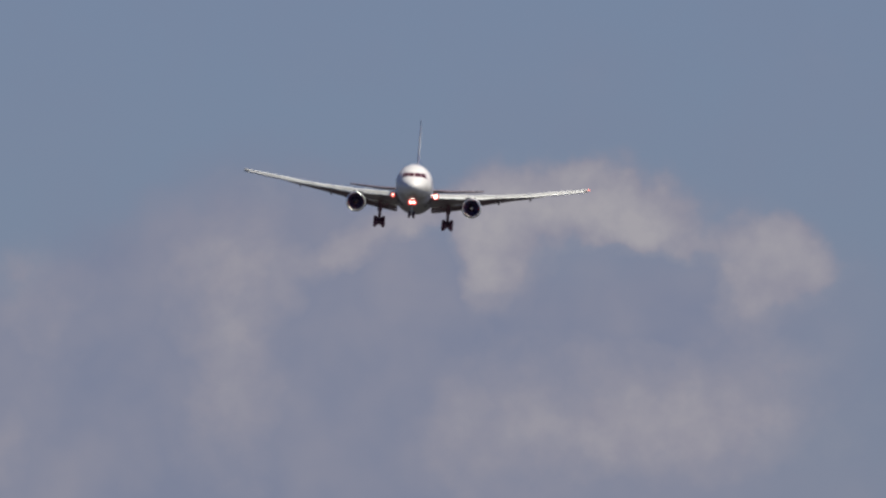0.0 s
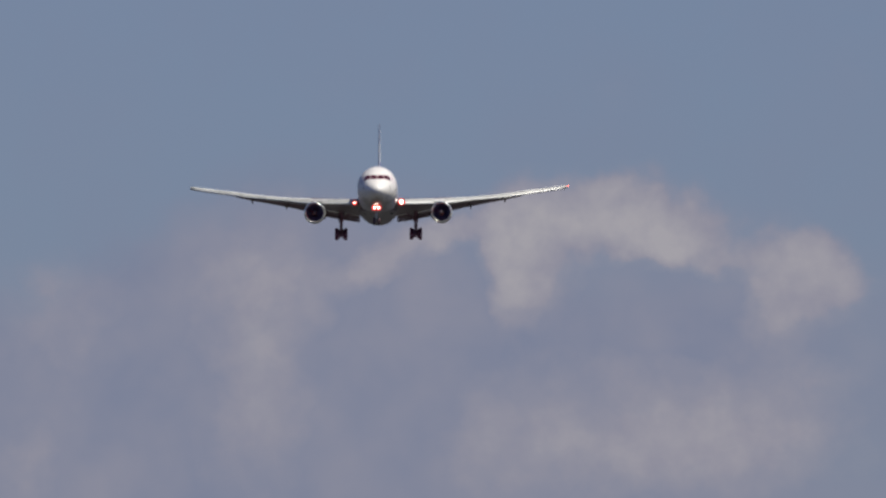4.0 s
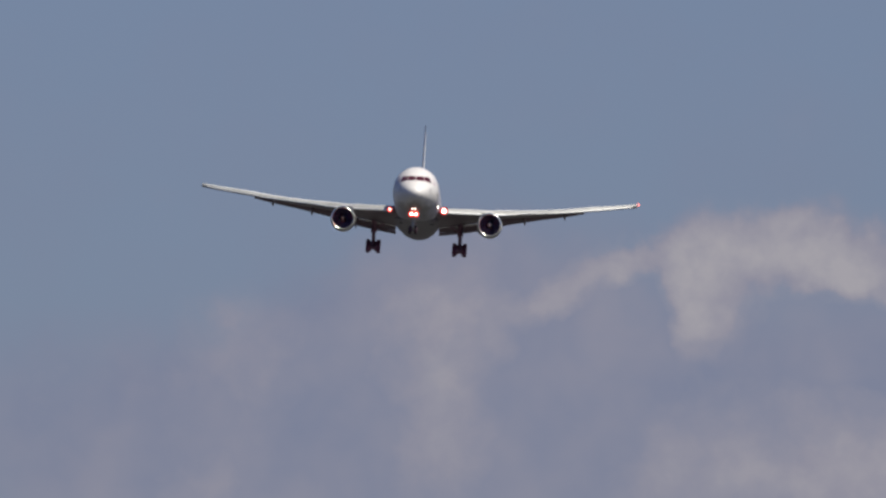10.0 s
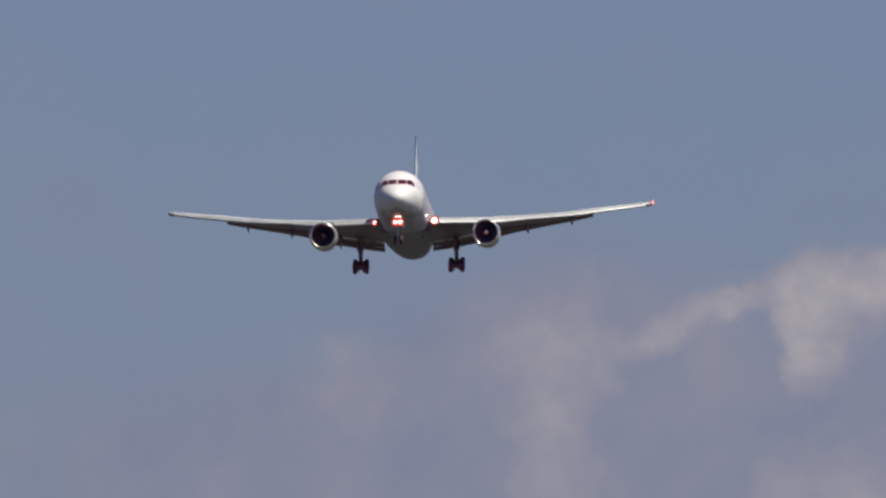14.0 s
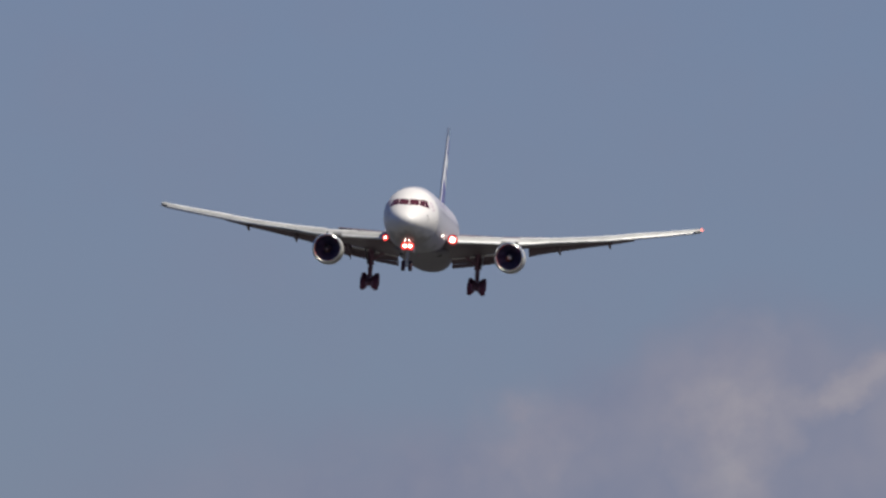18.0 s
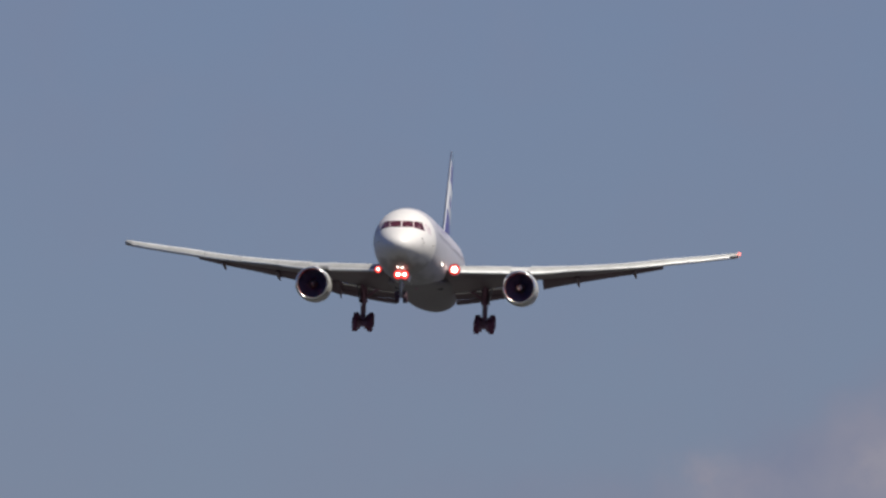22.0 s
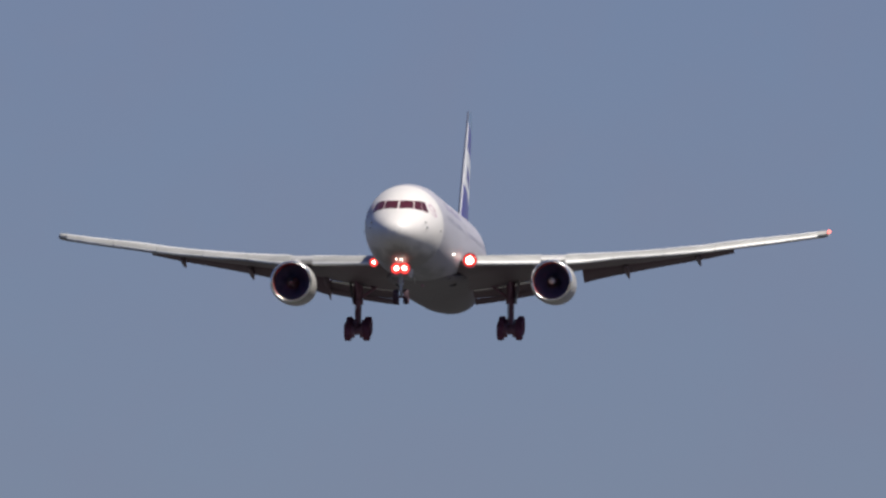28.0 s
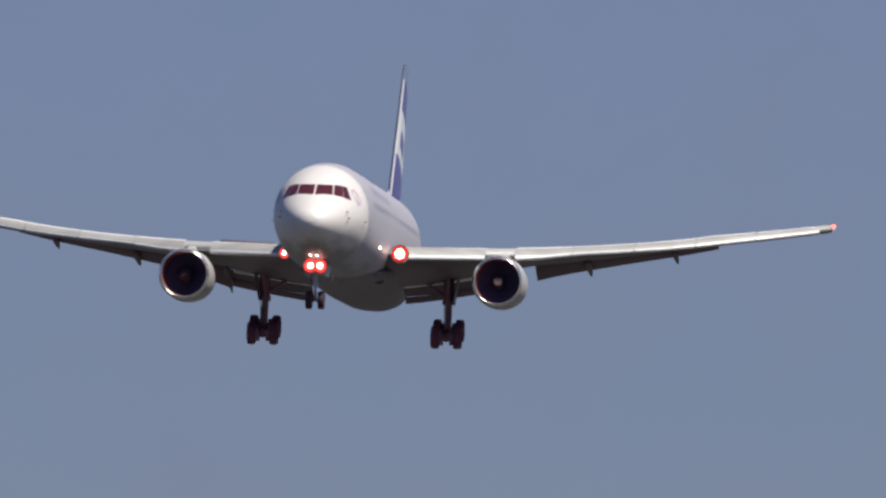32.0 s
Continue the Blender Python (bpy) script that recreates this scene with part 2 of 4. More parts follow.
def cloud_material():
    m = bpy.data.materials.new("thin_cumulus")
    m.use_nodes = True
    n, l = m.node_tree.nodes, m.node_tree.links
    n.clear()

    def math_node(op, a, b=None, c=None, clamp=False):
        x = n.new("ShaderNodeMath")
        x.operation, x.use_clamp = op, clamp
        for i, v in enumerate((a, b, c)):
            if v is None:
                continue
            if isinstance(v, (int, float)):
                x.inputs[i].default_value = v
            else:
                l.new(v, x.inputs[i])
        return x.outputs[0]

    def vec_node(op, a, b):
        x = n.new("ShaderNodeVectorMath")
        x.operation = op
        for i, v in enumerate((a, b)):
            if isinstance(v, tuple):
                x.inputs[i].default_value = v
            else:
                l.new(v, x.inputs[i])
        return x.outputs[0]

    def noise_node(scale, detail, out, rough=0.55):
        x = n.new("ShaderNodeTexNoise")
        x.inputs["Scale"].default_value, x.inputs["Detail"].default_value, x.inputs["Roughness"].default_value = scale, detail, rough
        l.new(plan, x.inputs["Vector"])
        return x.outputs[out]

    co = n.new("ShaderNodeTexCoord")
    plan = vec_node("MULTIPLY", co.outputs["Object"], (1 / K, 0.0, 1 / K))
    warp = vec_node("MULTIPLY", vec_node("SUBTRACT", noise_node(1 / 170, 3, 1), (0.5, 0.5, 0.5)), (110.0, 0.0, 110.0))
    fray = vec_node("MULTIPLY", vec_node("SUBTRACT", noise_node(1 / 46, 3, 1, 0.5), (0.5, 0.5, 0.5)), (48.0, 0.0, 48.0))
    where = vec_node("ADD", vec_node("ADD", plan, warp), fray)

    def lumps(rows):
        total = 0.0
        for x, y, rx, ry, w in rows:
            g = n.new("ShaderNodeTexGradient")
            g.gradient_type = "SPHERICAL"
            l.new(vec_node("MULTIPLY", vec_node("SUBTRACT", where, (x, 0.0, y)), (1 / rx, 0.0, 1 / ry)), g.inputs[0])
            total = math_node("MULTIPLY_ADD", g.outputs[1], w, total)
        return total

    lit = lumps(LOBE + ARCH + CROWN + COLUMNS + FLOOR)
    veil = lumps(VEIL)
    hollow = lumps(HOLLOW)
    fluff = noise_node(1 / 110, 5, 0, 0.54)
    lit = math_node("SUBTRACT", lit, hollow)
    lit = math_node("MULTIPLY_ADD", math_node("SUBTRACT", fluff, 0.5), 0.95, lit)
    sm = n.new("ShaderNodeMapRange")
    sm.interpolation_type = "SMOOTHSTEP"
    sm.inputs[1].default_value, sm.inputs[2].default_value = 0.0, 1.0
    l.new(lit, sm.inputs[0])
    core = n.new("ShaderNodeMapRange")
    core.inputs[1].default_value, core.inputs[2].default_value = 0.05, 1.70
    l.new(lit, core.inputs[0])
    veil = math_node("MULTIPLY_ADD", math_node("SUBTRACT", noise_node(1 / 260, 4, 0), 0.5), 0.5, veil)
    vm = n.new("ShaderNodeMapRange")
    vm.interpolation_type = "SMOOTHSTEP"
    vm.inputs[1].default_value, vm.inputs[2].default_value = -0.05, 1.1
    l.new(veil, vm.inputs[0])
    mottle = math_node("MULTIPLY_ADD", noise_node(1 / 80, 4, 0, 0.55), 1.5, 0.25)
    patchy = math_node("MULTIPLY_ADD", noise_node(1 / 210, 3, 0, 0.50), 1.7, -0.66, True)
    bright = math_node("MAXIMUM", math_node("MULTIPLY", core.outputs[0], mottle), math_node("MULTIPLY", vm.outputs[0], math_node("MULTIPLY", patchy, 0.60)))
    colour = n.new("ShaderNodeValToRGB")
    colour.color_ramp.elements[0].color = (0.172, 0.184, 0.267, 1)
    colour.color_ramp.elements[1].color = (0.328, 0.306, 0.337, 1)
    colour.color_ramp.elements.new(0.40).color = (0.240, 0.228, 0.286, 1)
    l.new(bright, colour.inputs[0])
    haze = math_node("MULTIPLY_ADD", noise_node(1 / 330, 4, 0, 0.55), 0.75, -0.30, True)
    thin = math_node("MAXIMUM", math_node("MULTIPLY", sm.outputs[0], 0.90), math_node("MULTIPLY", vm.outputs[0], 0.80), clamp=True)
    alpha = math_node("MAXIMUM", thin, haze, clamp=True)
    em, tr, mx, o = (n.new("ShaderNode" + k) for k in ("Emission", "BsdfTransparent", "MixShader", "OutputMaterial"))
    l.new(colour.outputs[0], em.inputs[0])
    l.new(alpha, mx.inputs[0])
    l.new(tr.outputs[0], mx.inputs[1])
    l.new(em.outputs[0], mx.inputs[2])
    l.new(mx.outputs[0], o.inputs[0])
    return m


# cumulus plan: across, up, half width, half height, weight
LOBE = ((-1705, 2580, 85, 48, 0.70), (-1640, 2608, 95, 66, 0.85), (-1575, 2645, 85, 66, 0.95), (-1530, 2664, 60, 46, 0.55), (-1490, 2640, 75, 65, 0.60))
ARCH = (
    (-1224, 2693, 185, 95, 1.00), (-1329, 2680, 185, 105, 0.92), (-1420, 2636, 130, 155, 0.92), (-1370, 2553, 150, 105, 0.66), (-1475, 2668, 80, 55, 0.40),
    (-1440, 2560, 80, 130, 0.60), (-1209, 2633, 148, 66, 0.65), (-1144, 2653, 115, 82, 0.70), (-1064, 2643, 115, 100, 0.70),
    (-1064, 2588, 66, 49, 0.42),
)
CROWN = ((-944, 2553, 165, 115, 0.80), (-974, 2498, 105, 82, 0.46), (-894, 2583, 132, 99, 0.52), (-944, 2633, 148, 66, 0.32), (-834, 2558, 115, 99, 0.52))
COLUMNS = (
    (-1845, 2590, 180, 170, 0.50), (-1870, 2440, 160, 250, 0.60), (-1890, 2290, 175, 180, 0.56), (-1945, 2527, 240, 180, 0.30),
    (-2075, 2447, 240, 190, 0.22), (-1825, 2700, 90, 70, 0.25), (-2244, 2538, 140, 132, 0.40), (-2264, 2418, 170, 231, 0.38),
    (-2290, 2200, 160, 130, 0.60), (-1640, 2590, 150, 60, 0.30),
)
FLOOR = (
    (-1434, 2318, 190, 150, 0.50), (-1214, 2338, 250, 170, 0.52), (-1094, 2318, 300, 170, 0.46), (-924, 2398, 180, 140, 0.45),
    (-944, 2288, 280, 165, 0.44), (-1144, 2428, 115, 90, 0.25), (-1494, 2228, 320, 140, 0.42), (-1194, 2218, 445, 148, 0.44),
)
VEIL = (
    (-1361, 2173, 1300, 640, 1.10), (-1111, 2463, 480, 300, 0.70), (-2111, 2303, 600, 440, 0.60), (-2285, 2321, 700, 360, 0.50),
    (-1775, 2367, 560, 460, 0.80), (-1845, 2607, 260, 200, 0.40), (-2575, 2267, 700, 320, 0.40), (-1824, 2447, 500, 400, 0.60),
    (-2824, 2387, 700, 270, 0.35),
)
HOLLOW = (
    (-1179, 2513, 210, 105, 0.70), (-1509, 2568, 51, 150, 0.70), (-1640, 2400, 135, 240, 0.50), (-1064, 2428, 165, 67, 0.40),
    (-1084, 2553, 90, 42, 0.50), (-2054, 2360, 140, 220, 0.34),
)


def build_clouds():
    bm = bmesh.new()
    x0, x1, z0, z1 = -560.0, 90.0, 60.0, 420.0
    nx, nz = 24, 12
    vs = [[bm.verts.new((x0 + (x1 - x0) * i / nx, 0, z0 + (z1 - z0) * j / nz)) for i in range(nx + 1)] for j in range(nz + 1)]
    for a, b in zip(vs, vs[1:]):
        for i in range(nx):
            bm.faces.new((a[i], a[i + 1], b[i + 1], b[i]))
    me = bpy.data.meshes.new("backdrop")
    bm.to_mesh(me)
    bm.free()
    me.materials.append(cloud_material())
    ob = new("backdrop", me)
    ob.location = (0, 4700, EYE[2])
    ob.visible_shadow = False
    tagged(ob, "soft pinkish-grey cumulus clouds low in hazy blue sky", "cloud", kind="structure")


# ---- the airliner: nose at the origin, tail along +y, port side along +x ----
STA = (0, 0.12, 0.4, 1, 2, 2.9, 3.6, 4.5, 6, 8, 10, 36, 40, 44, 48, 51, 53.7)
TOP = (-0.75, -0.36, -0.08, 0.27, 0.74, 1.23, 1.62, 1.98, 2.35, 2.60, 2.70, 2.70, 2.66, 2.56, 2.36, 2.12, 1.75)
WID = (0.02, 0.47, 0.80, 1.15, 1.54, 1.81, 1.97, 2.17, 2.37, 2.49, 2.515, 2.40, 2.12, 1.68, 1.14, 0.72, 0.25)
BOT = (-0.77, -1.15, -1.41, -1.70, -2.00, -2.19, -2.27, -2.42, -2.58, -2.68, -2.71, -2.71, -2.10, -1.15, -0.15, 0.60, 1.25)
MID = (-0.76, -0.74, -0.70, -0.62, -0.48, -0.38, -0.32, -0.24, -0.12, 0.0, 0.0, 0.0, 0.25, 0.70, 1.15, 1.40, 1.50)


def body(y):
    s = math.sqrt(max(y, 0))
    st = [math.sqrt(v) for v in STA]
    return [spline(st, v, s) for v in (TOP, WID, BOT, MID)]


def lobe(y):
    """How full the lower lobe is: 2 is an ellipse."""
    return 2.0 + 0.6 * min(1.0, max(0.0, (y - 4.0) / 8.0)) * min(1.0, max(0.0, (46.0 - y) / 8.0))


def side(y, z):
    """Half width of the fuselage at the station y and the height z."""
    t, w, b, m = body(y)
    k = abs(z - m) / ((t - m) if z > m else (m - b))
    n = 2.0 if z > m else lobe(y)
    return w * max(0.0, 1 - k ** n) ** (1 / n)


def front(x, z):
    """Station at which the nose surface stands at x across and height z."""
    lo, hi = 0.0, 9.0
    for _ in range(36):
        y = (lo + hi) / 2
        t, w, b, m = body(y)
        k = (z - m) / ((t - m) if z > m else (m - b))
        if (x / w) ** 2 + k * k < 1:
            hi = y
        else:
            lo = y
    return hi


def build_fuselage(root):
    st = [0.0, 0.04, 0.12, 0.25, 0.45, 0.7] + [1 + 0.3 * i for i in range(31)] + [11 + i for i in range(25)] + [36 + 0.6 * i for i in range(30)] + [53.7]
    rings = []
    for y in st:
        t, w, b, m = body(y)
        r = []
        for i in range(64):
            a = 2 * math.pi * i / 64
            c, q = math.cos(a), math.sin(a)
            e = 1.0 if q > 0 else 2.0 / lobe(y)
            r.append((w * math.copysign(abs(c) ** e, c), y, m + (t - m if q > 0 else m - b) * math.copysign(abs(q) ** e, q)))
        rings.append(r)
    fus = part("fuselage", loft(rings), LIVERY, root, "glossy white fuselage, shade painted on cabin and belly")

    def nose_pane(name, corners, mat, parent, out=0.012, label="", n=6):
        """A pane that follows the nose, from four corners across and up."""
        (ax, az), (bx, bz), (cx, cz), (dx, dz) = corners
        bm = bmesh.new()
        outer, inner = [], []
        for j in range(n + 1):
            for i in range(n + 1):
                u, v = i / n, j / n
                x = (ax * (1 - u) + bx * u) * (1 - v) + (dx * (1 - u) + cx * u) * v
                z = (az * (1 - u) + bz * u) * (1 - v) + (dz * (1 - u) + cz * u) * v
                y = front(abs(x), z)
                o = Vector((x, -1.2, 0.5)).normalized() * out
                outer.append(bm.verts.new(Vector((x, y, z)) + o))
                inner.append(bm.verts.new(Vector((x, y, z)) - o))
        k = n + 1
        for j in range(n):
            for i in range(n):
                a = j * k + i
                bm.faces.new((outer[a], outer[a + 1], outer[a + k + 1], outer[a + k]))
        edge = [i for i in range(k)] + [j * k + n for j in range(1, k)] + [n * k + i for i in range(n - 1, -1, -1)] + [j * k for j in range(n - 1, 0, -1)]
        for a, b in zip(edge, edge[1:] + edge[:1]):
            bm.faces.new((outer[a], inner[a], inner[b], outer[b]))
        return part(name, bm, mat, parent, label)

    panes = (((0.050, 1.24), (0.81, 1.25), (0.89, 0.73), (0.050, 0.73)),
             ((0.88, 1.25), (1.23, 1.24), (1.38, 0.63), (0.955, 0.715)),
             ((1.26, 1.23), (1.45, 1.18), (1.73, 0.52), (1.415, 0.615)))
    for s in (1, -1):
        for c in panes:
            mx, mz = sum(p[0] for p in c) / 4, sum(p[1] for p in c) / 4
            big = [(mx + (x - mx) * 1 + (0.010 if x > mx else -0.010), mz + (z - mz) * 1 + (0.012 if z > mz else -0.012)) for x, z in c]
            nose_pane("window_frame", [(s * x, z) for x, z in big], SEAL, fus, 0.006)
            nose_pane("cockpit_window", [(s * x, z) for x, z in c], GLASS, fus, 0.014, "dark reddish cockpit window pane")

    def skin(points, s, out, bm):
        """Strip panel on the fuselage side from rows of (y, z)."""
        vs = [[bm.verts.new((s * (side(y, z) + out), y, z)) for y, z in row] for row in points]
        for a, b in zip(vs, vs[1:]):
            for i in range(len(a) - 1):
                bm.faces.new((a[i], a[i + 1], b[i + 1], b[i]))
        return bm

    def patch(y0, y1, z0, z1, s, out, bm=None, n=4):
        bm = bm or bmesh.new()
        rows = [[(y0 + (y1 - y0) * i / n, z0 + (z1 - z0) * j / n) for i in range(n + 1)] for j in range(n + 1)]
        return skin(rows, s, out, bm)

    for s in (1, -1):
        bm = bmesh.new()
        y = 8.2
        while y < 45:
            if not any(abs(y - d) < 0.9 for d in (20.6, 22.2, 39.0)):
                patch(y, y + 0.23, 0.42, 0.74, s, 0.004, bm, 2)
            y += 0.53
        tagged(part("cabin_window_row", bm, PORT, fus, "row of small dark cabin windows"), kind="stuff")
        for y0, h in ((6.3, 1.07), (38.6, 1.07)):
            d = part("cabin_door", patch(y0, y0 + h, -0.75, 1.15, s, 0.010, n=8), LIVERY, fus)
            bm = bmesh.new()
            for a, b, c, e in ((y0 - 0.04, y0, -0.79, 1.19), (y0 + h, y0 + h + 0.04, -0.79, 1.19), (y0, y0 + h, 1.15, 1.19), (y0, y0 + h, -0.79, -0.75)):
                patch(a, b, c, e, s, 0.006, bm)
            part("door_seal", bm, SEAM, fus)
        for y0, z0 in ((20.6, 0.1), (22.2, 0.1)):
            part("overwing_exit", patch(y0, y0 + 0.5, z0, z0 + 1.0, s, 0.010), LIVERY, fus)
        # airline titles that cannot be read: bars
        y = 10.2
        bm = bmesh.new()
        for k in range(9):
            w = (0.9, 0.7, 1.0, 0.8, 0.6, 0.9, 1.0, 0.7, 0.8)[k]
            patch(y, y + w, 1.15, 1.62, s, 0.005, bm)
            y += w + 0.35
        part("title_bars", bm, MARK, fus, "faded violet title lettering as bars")
        # round emblem behind the cockpit
        bm = bmesh.new()
        rows = [[(4.35 + r * math.sin(2 * math.pi * i / 32), 0.72 + r * math.cos(2 * math.pi * i / 32)) for i in range(33)] for r in (0.31, 0.39)]
        skin(rows, s, 0.010, bm)
        skin([[(4.28 + 0.25 * i / 6 - 0.05, 0.52 + 0.42 * i / 6) for i in range(7)], [(4.34 + 0.25 * i / 6 - 0.05, 0.49 + 0.42 * i / 6) for i in range(7)]], s, 0.010, bm)
        part("emblem", bm, EMBLEM, fus, "small round violet emblem ring")
        for y, z in ((2.35, -0.12), (2.45, -0.42), (5.2, -0.46)):
            x = side(y, z)
            bm = rod((s * (x - 0.02), y, z), (s * (x + 0.09), y - 0.05, z - 0.02), 0.028, 0.02, 8)
            rod((s * (x + 0.085), y - 0.24, z - 0.02), (s * (x + 0.085), y + 0.05, z - 0.02), 0.02, 0.02, 8, bm)
            part("pitot_probe", bm, SEAL, fus)
    # antennas on the crown and under the belly
    for y, z0, h in ((12.0, 2.67, 0.14), (20.0, 2.67, 0.22), (13.5, -2.69, -0.35)):
        bm = loft([[(0.03, y, z0), (0, y - 0.18, z0), (-0.03, y, z0), (0, y + 0.30, z0)], [(0.01, y + 0.22, z0 + h), (0, y + 0.10, z0 + h), (-0.01, y + 0.22, z0 + h), (0, y + 0.36, z0 + h)]])
        part("blade_antenna", bm, WHITE, fus)
    # wing to body fairing
    rings = []
    for y, w, zt, zb in ((14.8, 1.1, -2.0, -2.62), (17.0, 1.5, -1.95, -2.74), (19.0, 1.85, -1.8, -2.79), (21.0, 2.3, -1.5, -2.82), (23.5, 2.70, -1.0, -2.84), (28.0, 2.60, -0.9, -3.10), (32.0, 2.30, -1.1, -3.33), (36.0, 1.90, -1.2, -3.42), (39.0, 1.66, -1.2, -3.29), (42.0, 1.2, -1.1, -2.55), (44.5, 0.6, -0.8, -1.5)):
        zc = (zt + zb) / 2
        rings.append([(w * math.copysign(abs(math.cos(a)) ** 1.0, math.cos(a)), y, zc + (zt - zb) / 2 * math.copysign(abs(math.sin(a)) ** 1.1, math.sin(a))) for a in (2 * math.pi * i / 40 for i in range(40))])
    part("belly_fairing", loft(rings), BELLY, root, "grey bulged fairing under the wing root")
    # ram air inlets and outflow grilles on the fairing, beacons above and below
    for q in (1, -1):
        for x, y, z, w, h in ((1.45, 18.6, -2.36, 0.34, 0.16), (1.62, 21.6, -2.60, 0.26, 0.13)):
            bm = loft([[(q * x + w * math.cos(a), y + k, z + h * math.sin(a)) for a in (2 * math.pi * i / 20 for i in range(20))] for k, w, h in ((0.0, w, h), (0.05, w * 0.9, h * 0.8), (0.5, w * 0.8, h * 0.6))])
            part("air_inlet", bm, SEAL, root, "dark ram air inlet in the belly fairing")
    for y, z in ((19.0, -2.80), (23.0, 2.72)):
        bm = bmesh.new()
        bmesh.ops.create_uvsphere(bm, u_segments=14, v_segments=8, radius=0.11, matrix=Matrix.Translation((0, y, z)) @ Matrix.Diagonal((1, 1.3, 1, 1)))
        part("beacon_lens", bm, EMBLEM, fus, "unlit beacon lens")
    for q in (1, -1):
        part("wiper", rod((q * 0.10, front(0.10, 0.69) - 0.03, 0.69), (q * 0.62, front(0.62, 0.75) - 0.04, 0.75), 0.014, 0.012, 6), SEAL, fus)
    # auxiliary exhaust at the tail's end
    part("tail_exhaust", turned([(53.5, 0.22), (54.05, 0.17), (54.05, 0.12), (53.6, 0.10)], 0, 1.5, 20), HOT, fus)


# ---- wings ----
def le(x):
    return 19.0 + (x - 2.5) * 0.662


def te(x):
    return 30.0 + (x - 2.5) * 0.10 if x < 8.3 else 30.58 + (x - 8.3) * (35.3 - 30.58) / (23.75 - 8.3)


def rise(x):
    return spline((0, 3.5, 6.1, 9.2, 12.1, 14.2, 16.4, 18.1, 20.6, 23.75), (-1.40, -1.28, -1.15, -0.97, -0.71, -0.43, -0.07, 0.28, 0.71, 1.28), x)


def twist(x):
    return radians(spline((0, 2.5, 6.3, 9, 12, 16, 23.75), (7.6, 7.2, 5.0, 1.8, 0.2, -0.8, -1.2), x))


def thick(x):
    return 0.115 - 0.010 * (x - 2.5) / 21.2


def foil(a, tc, upper):
    """Height of the aerofoil at the chord fraction a."""
    half = 5 * tc * (0.2969 * math.sqrt(max(a, 0)) - 0.126 * a - 0.3516 * a * a + 0.2843 * a ** 3 - 0.1036 * a ** 4)
    camber = 0.018 * (1 - (2 * a - 1) ** 2)
    return camber + (half if upper else -0.92 * half)


def station(x, pts, s):
    """Section points (chord fraction, height fraction) set into the wing at x on the side s."""
    c, y0, z0, tw = te(x) - le(x), le(x), rise(x), twist(x)
    out = []
    for a, b in pts:
        out.append((s * x, y0 + c * (a * math.cos(tw) + b * math.sin(tw)), z0 + c * (b * math.cos(tw) - a * math.sin(tw))))
    return out


def element(chord, tc, n=9):
    """A small aerofoil ring: rounded nose at 0, sharp at chord."""
    up = [(chord * a, chord * foil(a, tc, True)) for a in (1 - i / n for i in range(n + 1))]
    low = [(chord * a, chord * foil(a, tc, False)) for a in (i / n for i in range(1, n))]
    return up + low


def moved(pts, da, db, deg):
    """Section points turned trailing edge down by deg about their nose, then shifted."""
    t = radians(deg)
    return [(a * math.cos(t) + b * math.sin(t) + da, b * math.cos(t) - a * math.sin(t) + db) for a, b in pts]


def span(x0, x1, step=1.3):
    n = max(1, int((x1 - x0) / step + 0.5))
    return [x0 + (x1 - x0) * i / n for i in range(n + 1)]


